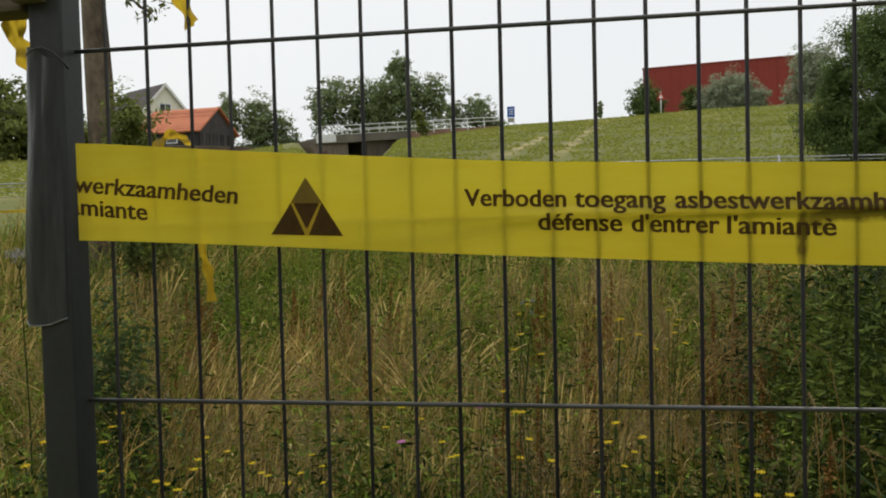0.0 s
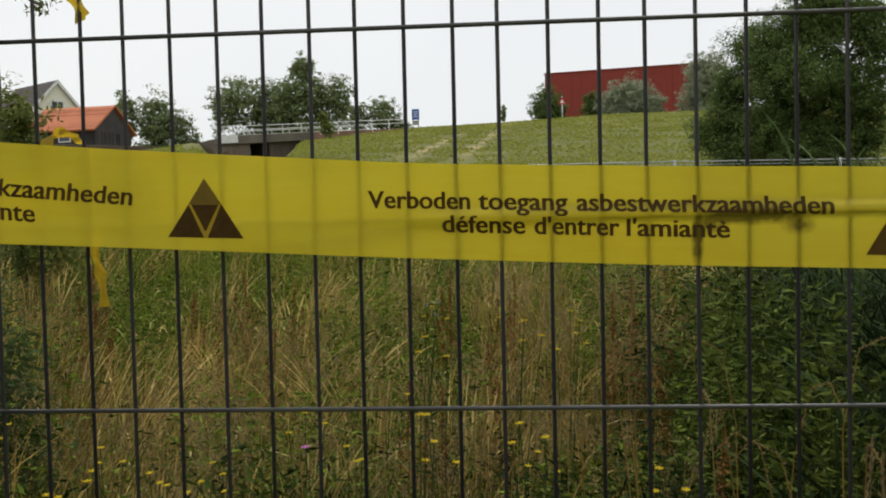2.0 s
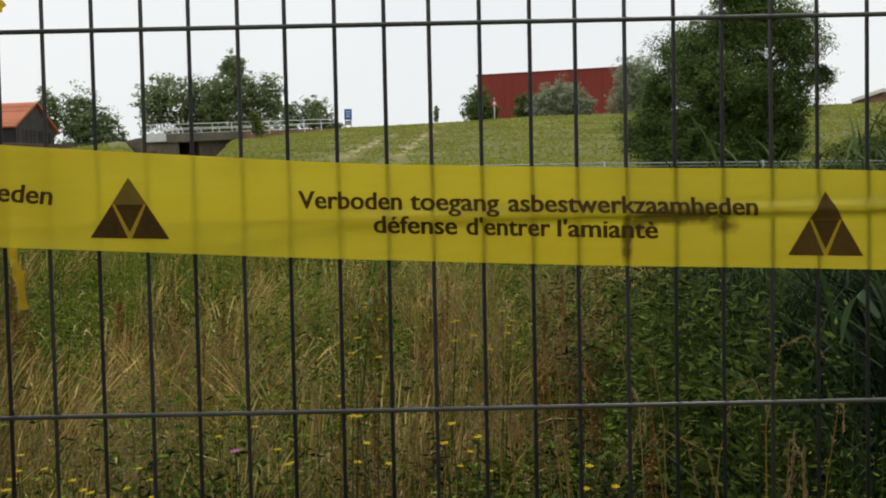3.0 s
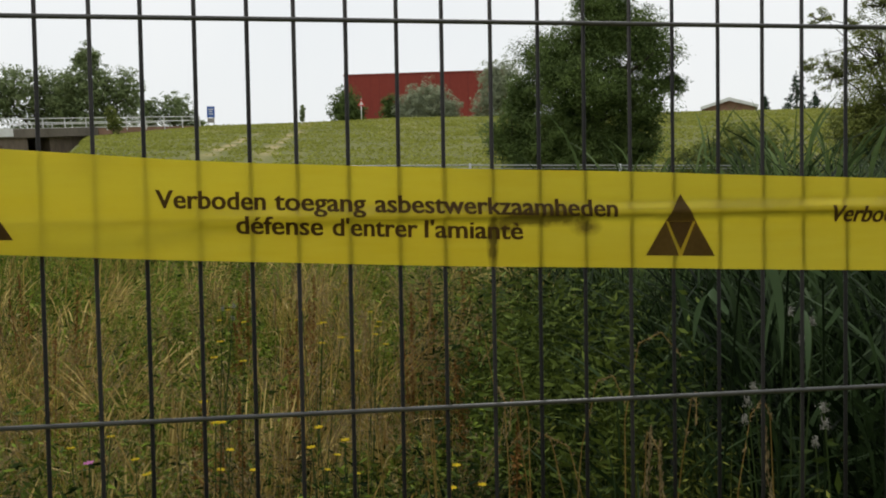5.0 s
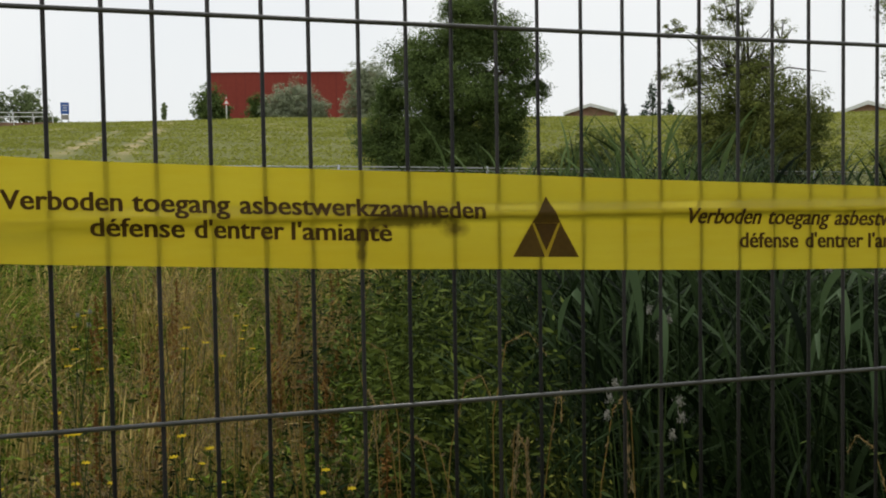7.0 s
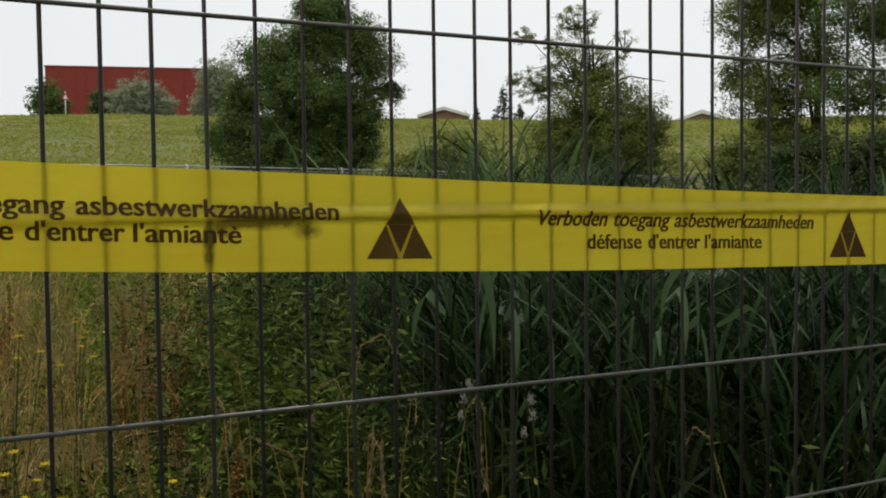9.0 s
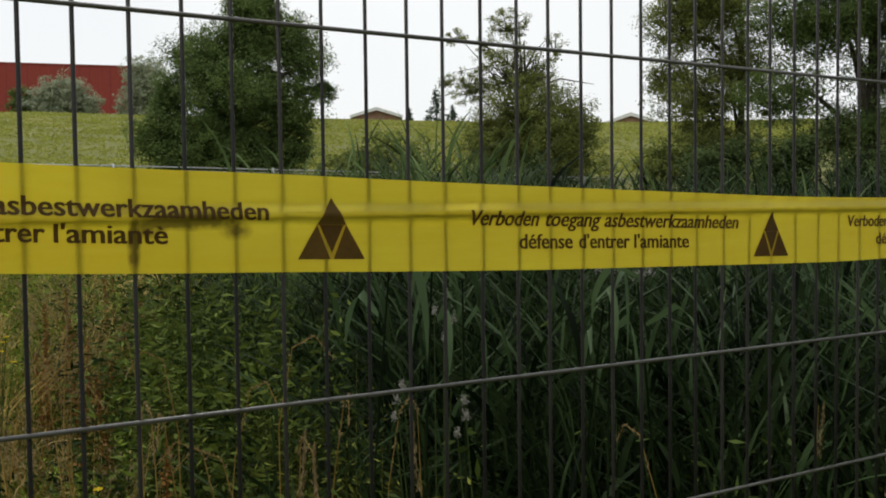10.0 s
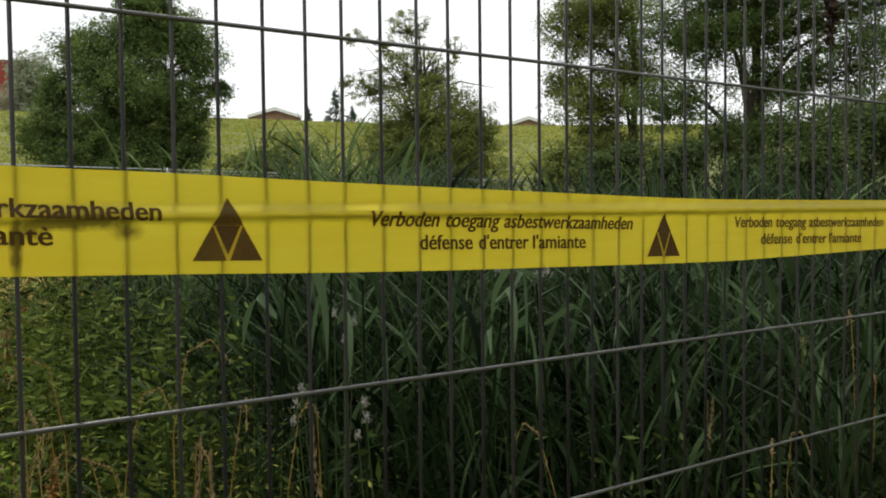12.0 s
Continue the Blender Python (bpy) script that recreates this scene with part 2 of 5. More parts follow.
def tape_material(name, stained, dark=(0.90, 0.69, 0.030), light=(0.97, 0.80, 0.060)):
    """Thin yellow polythene: half of the light passes, so that wires lying behind it show as soft dark lines."""
    m = material(name, dark, light, scale=5, fine=40, rough=0.22, bump=0.10, spec=0.9, stretch=(0.4, 1, 3), depth=0.002)
    nt = m.node_tree
    bsdf = nt.nodes["Principled BSDF"]
    colour = bsdf.inputs["Base Color"].links[0].from_socket
    if stained:
        coord = nt.nodes.new("ShaderNodeTexCoord")
        total = None
        for cx, cz, sx, sz, amount in ((0.760, 1.596, 0.050, 0.012, 1.0), (0.699, 1.572, 0.008, 0.034, 0.9), (0.713, 1.590, 0.022, 0.014, 0.7), (0.800, 1.586, 0.022, 0.014, 0.6), (0.735, 1.597, 0.03, 0.008, 0.7)):
            mp = nt.nodes.new("ShaderNodeMapping")
            mp.inputs["Location"].default_value = (-cx / sx, 0, -cz / sz)
            mp.inputs["Scale"].default_value = (1 / sx, 0, 1 / sz)
            nt.links.new(coord.outputs["Object"], mp.inputs["Vector"])
            g = nt.nodes.new("ShaderNodeTexGradient")
            g.gradient_type = "SPHERICAL"
            nt.links.new(mp.outputs["Vector"], g.inputs["Vector"])
            k = nt.nodes.new("ShaderNodeMath")
            k.operation = "MULTIPLY_ADD"
            k.inputs[1].default_value = amount
            nt.links.new(g.outputs["Fac"], k.inputs[0])
            if total is None:
                k.inputs[2].default_value = 0.0
            else:
                nt.links.new(total, k.inputs[2])
            total = k.outputs[0]
        ns = nt.nodes.new("ShaderNodeTexNoise")
        ns.inputs["Scale"].default_value = 90
        ns.inputs["Detail"].default_value = 5
        nt.links.new(coord.outputs["Object"], ns.inputs["Vector"])
        sp = nt.nodes.new("ShaderNodeMath")
        sp.operation = "MULTIPLY"
        nt.links.new(total, sp.inputs[0])
        nt.links.new(ns.outputs["Fac"], sp.inputs[1])
        cl = nt.nodes.new("ShaderNodeMapRange")
        cl.inputs["From Min"].default_value = 0.03
        cl.inputs["From Max"].default_value = 0.26
        cl.inputs["To Max"].default_value = 0.72
        nt.links.new(sp.outputs[0], cl.inputs["Value"])
        mx = nt.nodes.new("ShaderNodeMix")
        mx.data_type = "RGBA"
        mx.inputs["B"].default_value = (0.07, 0.035, 0.012, 1)
        nt.links.new(cl.outputs["Result"], mx.inputs["Factor"])
        nt.links.new(colour, mx.inputs["A"])
        colour = mx.outputs["Result"]
        nt.links.new(colour, bsdf.inputs["Base Color"])
    trans = nt.nodes.new("ShaderNodeBsdfTranslucent")
    nt.links.new(colour, trans.inputs["Color"])
    blur = nt.nodes.new("ShaderNodeBsdfRefraction")
    blur.inputs["IOR"].default_value = 1.25
    blur.inputs["Roughness"].default_value = 0.27
    nt.links.new(colour, blur.inputs["Color"])
    half = nt.nodes.new("ShaderNodeMixShader")
    half.inputs["Fac"].default_value = 0.47
    nt.links.new(trans.outputs["BSDF"], half.inputs[1])
    nt.links.new(blur.outputs["BSDF"], half.inputs[2])
    mix = nt.nodes.new("ShaderNodeMixShader")
    mix.inputs["Fac"].default_value = 0.70
    nt.links.new(bsdf.outputs["BSDF"], mix.inputs[1])
    nt.links.new(half.outputs["Shader"], mix.inputs[2])
    nt.links.new(mix.outputs["Shader"], nt.nodes["Material Output"].inputs["Surface"])
    return m


M_TAPE = tape_material("yellow_tape_film", True)
M_SCRAP = tape_material("yellow_tape_scrap", False, (0.42, 0.24, 0.015), (0.80, 0.58, 0.04))


def ground_material():
    m = material("grass_ground", (0.092, 0.100, 0.019), (0.134, 0.142, 0.029), scale=0.3, fine=2.6, rough=0.9, bump=0.25, depth=0.2)
    nt = m.node_tree
    bsdf = nt.nodes["Principled BSDF"]
    base = bsdf.inputs["Base Color"].links[0].from_socket
    coord = nt.nodes.new("ShaderNodeTexCoord")
    # mown swaths run obliquely up the bank; hay lies in some of them
    mp = nt.nodes.new("ShaderNodeMapping")
    mp.inputs["Rotation"].default_value = (0, 0, radians(18))
    mp.inputs["Scale"].default_value = (0.34, 0.035, 0.05)
    nt.links.new(coord.outputs["Object"], mp.inputs["Vector"])
    ns = nt.nodes.new("ShaderNodeTexNoise")
    ns.inputs["Scale"].default_value = 1.0
    ns.inputs["Detail"].default_value = 5.0
    nt.links.new(mp.outputs["Vector"], ns.inputs["Vector"])
    rg = nt.nodes.new("ShaderNodeMapRange")
    rg.inputs["From Min"].default_value = 0.54
    rg.inputs["From Max"].default_value = 0.72
    rg.inputs["To Max"].default_value = 0.3
    nt.links.new(ns.outputs["Fac"], rg.inputs["Value"])
    mx = nt.nodes.new("ShaderNodeMix")
    mx.data_type = "RGBA"
    mx.inputs["B"].default_value = (0.42, 0.35, 0.15, 1)
    nt.links.new(rg.outputs["Result"], mx.inputs["Factor"])
    nt.links.new(base, mx.inputs["A"])
    # two worn tracks of hay and bare earth straight up the bank
    sep = nt.nodes.new("ShaderNodeSeparateXYZ")
    nt.links.new(coord.outputs["Object"], sep.inputs["Vector"])
    wob = nt.nodes.new("ShaderNodeTexNoise")
    wob.inputs["Scale"].default_value = 0.5
    wob.inputs["Detail"].default_value = 6.0
    nt.links.new(coord.outputs["Object"], wob.inputs["Vector"])
    colour = mx.outputs["Result"]
    for offset, half_width in ((6.34, 0.0), (3.89, 0.25)):
        u = nt.nodes.new("ShaderNodeMath")
        u.operation = "MULTIPLY_ADD"
        u.inputs[1].default_value = -0.06
        nt.links.new(sep.outputs["Y"], u.inputs[0])
        nt.links.new(sep.outputs["X"], u.inputs[2])
        v = nt.nodes.new("ShaderNodeMath")
        v.operation = "ADD"
        v.inputs[1].default_value = offset
        nt.links.new(u.outputs[0], v.inputs[0])
        a = nt.nodes.new("ShaderNodeMath")
        a.operation = "ABSOLUTE"
        nt.links.new(v.outputs[0], a.inputs[0])
        w = nt.nodes.new("ShaderNodeMath")
        w.operation = "MULTIPLY_ADD"
        w.inputs[1].default_value = 2.4
        nt.links.new(wob.outputs["Fac"], w.inputs[0])
        nt.links.new(a.outputs[0], w.inputs[2])
        r = nt.nodes.new("ShaderNodeMapRange")
        r.inputs["From Min"].default_value = 0.9 + half_width
        r.inputs["From Max"].default_value = 1.5 + half_width
        r.inputs["To Min"].default_value = 0.7
        r.inputs["To Max"].default_value = 0.0
        nt.links.new(w.outputs[0], r.inputs["Value"])
        mm = nt.nodes.new("ShaderNodeMix")
        mm.data_type = "RGBA"
        mm.inputs["B"].default_value = (0.38, 0.30, 0.15, 1)
        far = nt.nodes.new("ShaderNodeMapRange")
        far.inputs["From Min"].default_value = 38.0
        far.inputs["From Max"].default_value = 44.0
        nt.links.new(sep.outputs["Y"], far.inputs["Value"])
        both = nt.nodes.new("ShaderNodeMath")
        both.operation = "MULTIPLY"
        nt.links.new(r.outputs["Result"], both.inputs[0])
        nt.links.new(far.outputs["Result"], both.inputs[1])
        nt.links.new(both.outputs[0], mm.inputs["Factor"])
        nt.links.new(colour, mm.inputs["A"])
        colour = mm.outputs["Result"]
    nt.links.new(colour, bsdf.inputs["Base Color"])
    return m


M_GROUND = ground_material()


# ---------------------------------------------------------------- building blocks
def empty(name, x=0.0, y=0.0, z=0.0, rz=0.0):
    ob = new(name)
    ob.matrix_world = pose(x, y, z, 0, 0, rz)
    return ob


def part(name, bm, mat, parent=None, label="", smooth=False):
    me = bpy.data.meshes.new(name)
    bm.to_mesh(me)
    bm.free()
    me.materials.append(mat)
    if smooth:
        me.polygons.foreach_set("use_smooth", [True] * len(me.polygons))
    ob = new(name, me)
    ob.parent = parent
    if label:
        ob["label"] = label
    return ob


def sheet(name, verts, quads, mat, parent=None, label="", smooth=False):
    """One mesh from numpy arrays of corners and quads."""
    me = bpy.data.meshes.new(name)
    verts = np.asarray(verts, np.float32)
    quads = np.asarray(quads, np.int32)
    me.vertices.add(len(verts))
    me.vertices.foreach_set("co", verts.ravel())
    me.loops.add(quads.size)
    me.loops.foreach_set("vertex_index", quads.ravel())
    me.polygons.add(len(quads))
    me.polygons.foreach_set("loop_start", np.arange(len(quads), dtype=np.int32) * 4)
    if smooth:
        me.polygons.foreach_set("use_smooth", np.ones(len(quads), bool))
    me.update(calc_edges=True)
    me.validate()
    me.materials.append(mat)
    ob = new(name, me)
    ob.parent = parent
    if label:
        ob["label"] = label
    return ob


def add_box(bm, x0, x1, y0, y1, z0, z1, bevel=0.0):
    r = bmesh.ops.create_cube(bm, size=1.0, matrix=Matrix.LocRotScale(((x0 + x1) / 2, (y0 + y1) / 2, (z0 + z1) / 2), None, (x1 - x0, y1 - y0, z1 - z0)))
    if bevel:
        edges = list({e for v in r["verts"] for e in v.link_edges})
        bmesh.ops.bevel(bm, geom=edges, offset=bevel, segments=2, affect="EDGES", profile=0.6)


def box(name, dims, mat, parent, label="", bevel=0.0):
    bm = bmesh.new()
    add_box(bm, *dims, bevel=bevel)
    return part(name, bm, mat, parent, label)


def add_rod(bm, a, b, r0, r1=None, sides=8):
    a, b = Vector(a), Vector(b)
    d = b - a
    m = Matrix.Translation((a + b) / 2) @ d.to_track_quat("Z", "Y").to_matrix().to_4x4()
    bmesh.ops.create_cone(bm, cap_ends=True, segments=sides, radius1=r0, radius2=r0 if r1 is None else r1, depth=d.length, matrix=m)


def rod(name, a, b, r, mat, parent, label="", sides=8, r1=None):
    bm = bmesh.new()
    add_rod(bm, a, b, r, r1, sides)
    return part(name, bm, mat, parent, label, smooth=sides > 6)


def add_tube(bm, pts, radii, sides=8):
    """A tapering round limb through points."""
    rings = []
    for i, p in enumerate(pts):
        p = Vector(p)
        d = (Vector(pts[min(i + 1, len(pts) - 1)]) - Vector(pts[max(i - 1, 0)])).normalized()
        q = d.to_track_quat("Z", "Y")
        rings.append([bm.verts.new(p + q @ Vector((math.cos(2 * math.pi * k / sides) * radii[i], math.sin(2 * math.pi * k / sides) * radii[i], 0))) for k in range(sides)])
    for r0, r1 in zip(rings, rings[1:]):
        for k in range(sides):
            bm.faces.new((r0[k], r0[(k + 1) % sides], r1[(k + 1) % sides], r1[k]))
    bm.faces.new(rings[-1])


rng = np.random.default_rng(7)


def strips(roots, height, lean, heading, width, segs=3, profile=None, droop=0.0, facing=None):
    """Curved blades: roots (n, 3); height, lean, heading, width (n). profile: width along the blade. Returns corners and quads."""
    n = len(roots)
    s = np.linspace(0, 1, segs + 1)
    wide = (1 - s ** 1.6) * 0.94 + 0.06 if profile is None else np.interp(s, *profile)
    out = np.stack([np.cos(heading), np.sin(heading), np.zeros(n)], 1)
    if facing is None:
        facing = rng.uniform(0, 2 * np.pi, n)
    side = np.stack([np.cos(facing), np.sin(facing), np.zeros(n)], 1)
    c = roots[:, None, :] + out[:, None, :] * (lean[:, None] * s[None, :] ** 2)[:, :, None]
    c[:, :, 2] += height[:, None] * (s[None, :] - droop * s[None, :] ** 3)
    half = side[:, None, :] * (width[:, None] * wide[None, :] / 2)[:, :, None]
    v = np.stack([c - half, c + half], 2).reshape(-1, 3)
    base = (np.arange(n) * (segs + 1) * 2)[:, None] + (np.arange(segs) * 2)[None, :]
    q = np.stack([base, base + 1, base + 3, base + 2], -1).reshape(-1, 4)
    return v, q


def leaves(centres, size, aspect=0.5, tilt=1.0, along=None):
    """Flat pointed leaves at the centres, each turned by chance. size (n)."""
    n = len(centres)
    a = rng.normal(size=(n, 3)) if along is None else along + rng.normal(size=(n, 3)) * 0.25
    a /= np.linalg.norm(a, axis=1)[:, None]
    b = rng.normal(size=(n, 3))
    b[:, 2] *= tilt
    b -= a * (a * b).sum(1)[:, None]
    b /= np.linalg.norm(b, axis=1)[:, None]
    a = a * (size / 2)[:, None]
    b = b * (size * aspect / 2)[:, None]
    v = np.stack([centres - a, centres + b - a * 0.1, centres + a, centres - b - a * 0.1], 1).reshape(-1, 3)
    return v, np.arange(n * 4).reshape(n, 4)


def joined(*pieces):
    vs, qs, k = [], [], 0
    for v, q in pieces:
        vs.append(v)
        qs.append(q + k)
        k += len(v)
    return np.concatenate(vs), np.concatenate(qs)


def polar(az, d):
    """Plan place d metres from the standpoint, az degrees clockwise from straight ahead."""
    return EYE_X + d * math.sin(radians(az)), EYE_Y + d * math.cos(radians(az))


def smooth01(v):
    v = np.clip(v, 0, 1)
    return v * v * (3 - 2 * v)


def ground_z(x, y):
    """Meadow that rises gently to a long road bank, curved round the standpoint to fit the camera's view, its crest
    about 85 m off.
    """
    x, y = np.asarray(x, float) - EYE_X, np.asarray(y, float) - EYE_Y
    d = np.hypot(x, y)
    az = np.degrees(np.arctan2(x, y))
    crest = np.interp(az, (-180, -60, -23, -20.5, -18.8, -17, -12, -5.8, 0, 6, 11, 24, 31, 40, 60, 120, 180),
                      (8.0, 8.0, 7.8, 8.35, 8.8, 8.4, 8.9, 9.83, 10.13, 10.53, 10.47, 10.29, 9.98, 9.6, 9.0, 8, 8))
    near = 0.105 * np.clip(d - 2, 0, 38)
    z = near + (crest - 3.99) * np.clip((d - 40) / 45, 0, 1) ** 0.92
    front = smooth01((np.cos(np.radians(az - 5)) + 0.2) / 0.45)
    z = z * front
    # the sunken road under the bridge, cut along sight lines to fit the camera's view
    cut = smooth01((az + 19.3) / 1.5) * smooth01((-12.6 - az) / 2.0) * smooth01((d - 38) / 8) * smooth01((94 - d) / 8)
    return z + (np.minimum(z, 1.6 + 0.060 * d) - z) * cut


# ---------------------------------------------------------------- ground
def build_ground():
    rings = np.concatenate([[0.02], np.linspace(0.5, 10, 20), np.linspace(11, 40, 30), np.linspace(41.5, 120, 54), [140, 180, 250, 400, 700, 1300, 2600, 4200]])
    az = np.concatenate([np.arange(-70, 80, 0.5), np.arange(80, 290, 3.0)])
    dd, aa = np.meshgrid(rings, np.radians(az), indexing="ij")
    x, y = EYE_X + dd * np.sin(aa), EYE_Y + dd * np.cos(aa)
    z = ground_z(x, y)
    z += np.where((dd > 42) & (dd < 130), (np.sin(x * 0.9 + 2 * np.sin(y * 0.5)) + np.sin(y * 1.1 + x * 0.37)) * 0.02, 0)
    v = np.stack([x, y, z], -1).reshape(-1, 3)
    n, m = len(rings), len(az)
    i, j = np.meshgrid(np.arange(n - 1), np.arange(m), indexing="ij")
    k = (j + 1) % m
    q = np.stack([i * m + j, i * m + k, (i + 1) * m + k, (i + 1) * m + j], -1).reshape(-1, 4)[:, ::-1]
    tagged(sheet("ground", v, q, M_GROUND, smooth=True), "rough grass ground rising to a mown green road bank", "ground", kind="structure")


build_ground()


# unseen plain wall added behind the standpoint to block sky light from there
bm = bmesh.new()
add_box(bm, -22, 24, -7.4, -7.0, -0.3, 4.8)
tagged(part("sky_blocking_wall", bm, M_CONCRETE), "unseen plain grey wall added behind the camera to block sky light", "wall", kind="structure")


# ---------------------------------------------------------------- the fence
def build_fence():
    fence = tagged(empty("mesh_fence_panel"), "dark grey welded wire mesh fence panel with narrow upright openings", "fence")
    bm = bmesh.new()
    add_rod(bm, (0, 0, 0.05), (0, 0, 2.035), 0.0022, sides=8)
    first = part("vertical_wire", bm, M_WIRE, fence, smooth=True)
    first.location.x = -0.05
    for k in range(0, 50):
        o = first.copy()
        o.location.x = 0.05 * k + 0.0012 * math.sin(k * 2.3)
        o.rotation_euler = (0, 0.0006 * math.sin(k * 1.7), 0)
        scene.collection.objects.link(o)
    bm = bmesh.new()
    add_rod(bm, (-0.089, 0, 0), (2.46, 0, 0), 0.0025, sides=8)
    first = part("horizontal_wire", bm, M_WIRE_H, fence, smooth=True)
    first.location = (0, -0.0032, 0.2)
    for k in range(2, 11):
        o = first.copy()
        o.location.z = 0.2 * k
        scene.collection.objects.link(o)


build_fence()


def build_post(x0, label, wrapped):
    post = tagged(empty("fence_post", x0), label, "post", group="fence posts")
    box("post_tube", (0.0, 0.040, -0.031, 0.009, -0.3, 1.92 if wrapped else 2.1), M_POST, post, bevel=0.003)
    for z in (0.6, 1.24):
        box("clip", (0.038, 0.052, -0.014, 0.004, z - 0.012, z + 0.012), M_POST, post, bevel=0.002)
    if wrapped:
        # loose wrinkled film wound round the upper part, open at the foot, billowing to one side
        n, m = 48, 26
        v = []
        for i in range(m):
            s = i / (m - 1)
            z = 1.795 - 0.295 * s
            for k in range(n):
                a = 2 * math.pi * k / n
                ca, sa = math.cos(a), math.sin(a)
                e = (abs(ca) ** 5 + abs(sa) ** 5) ** (-1 / 5)
                r = 0.0212
                out = max(0, -ca) * (0.003 + 0.019 * math.sin(min(s * 1.75, 1.62)) ** 2)
                wr = 0.0010 * math.sin(9 * a + 3 * s) + 0.0011 * math.sin(5 * a + 7 * s + 2 * math.sin(4 * s)) + 0.0006 * math.sin(16 * a + 2 * s)
                drop = 0.010 * math.sin(a * 1.0 + 0.6) * s ** 3 + 0.008 * (1 - s) ** 6 * math.sin(a * 2)
                v.append((0.0155 + ca * (r * e * 0.92 + wr + out), -0.0125 + sa * (r * e + wr), z + drop))
        q = [(i * n + k, i * n + (k + 1) % n, (i + 1) * n + (k + 1) % n, (i + 1) * n + k) for i in range(m - 1) for k in range(n)]
        sheet("plastic_wrap", v, q, M_FILM, post, "loose wrinkled grey plastic film", smooth=True)
        # pale tube added as the rim highlight along the film's lower edge
        bm = bmesh.new()
        rim = [v[(m - 1) * n + k] for k in range(n // 2, n)]
        add_tube(bm, rim, [0.0011] * len(rim), 5)
        part("rim_highlight", bm, M_RIM_LIGHT, post, "pale tube standing in for the rim highlight on the film's edge", smooth=True)
        bm = bmesh.new()
        add_tube(bm, [(-0.004, -0.031, 1.794), (0.006, -0.0345, 1.799), (0.018, -0.0352, 1.801), (0.030, -0.0352, 1.796), (0.041, -0.034, 1.786), (0.0445, -0.026, 1.777)], [0.0012] * 6, 6)
        part("tie_wire", bm, M_FILM, post, "thin twisted tie", smooth=True)
    return post


build_post(-0.125, "dark grey square steel fence post wrapped in loose plastic", True)
build_post(2.462, "dark grey square steel fence post", False)

beam = tagged(empty("cross_beam"), "weathered brown timber cross beam fixed to the fence post", "beam")
box("beam", (-1.9, -0.131, -0.035, 0.012, 1.843, 1.905), M_BEAM, beam, bevel=0.004)
box("bracket", (-0.134, -0.100, -0.050, -0.0315, 1.850, 1.93), M_BEAM, beam, "grey weathered bracket", bevel=0.003)

# ---------------------------------------------------------------- the warning tape
TX = (-0.0745, 0.10, 0.41, 0.69, 0.85, 1.0, 1.19, 1.63, 1.77, 2.23, 2.47)
TOP = (1.695, 1.680, 1.658, 1.648, 1.644, 1.638, 1.632, 1.619, 1.617, 1.616, 1.618)
BOT = (1.586, 1.577, 1.559, 1.546, 1.541, 1.535, 1.529, 1.520, 1.518, 1.523, 1.527)
TY = (-0.029, -0.019, -0.0085, -0.0068, -0.0066, -0.0066, -0.0066, -0.0066, -0.0066, -0.0066, -0.0066)


def eased(x, ys):
    return sum(np.interp(np.asarray(x) + o, TX, ys) for o in (-0.05, -0.025, 0, 0.025, 0.05)) / 5


def tape_y(x, z):
    """The tape bends over the cross wire at 1.6 m and lies on the upright wires above and below it."""
    y = eased(x, TY)
    y = y + 0.0039 * (1 - np.exp(-((np.asarray(z) - 1.601) / 0.008) ** 2)) * np.clip((np.asarray(x) - 0.33) / 0.15, 0, 1)
    return y + 0.0002 * np.sin(np.asarray(x) * 31 + np.asarray(z) * 60) + 0.0002 * np.sin(np.asarray(x) * 125.6)


def on_tape(points, lift):
    p = np.asarray(points, float)
    return np.stack([p[:, 0], tape_y(p[:, 0], p[:, 1]) - lift, p[:, 1]], 1)


tape = tagged(empty("warning_tape"), "translucent yellow warning tape with dark brown print stretched along the fence", "warning tape")
nu, nv = 420, 44
uu, vv = np.meshgrid(np.linspace(TX[0], TX[-1], nu), np.linspace(0, 1, nv), indexing="ij")
tz = eased(uu, TOP) * (1 - vv) + eased(uu, BOT) * vv
tp = on_tape(np.stack([uu.ravel(), tz.ravel()], 1), 0.0)
ii, jj = np.meshgrid(np.arange(nu - 1), np.arange(nv - 1), indexing="ij")
tq = np.stack([ii * nv + jj, (ii + 1) * nv + jj, (ii + 1) * nv + jj + 1, ii * nv + jj + 1], -1).reshape(-1, 4)
sheet("tape_band", tp, tq, M_TAPE, tape, "yellow polythene band with a brown smudge", smooth=True)


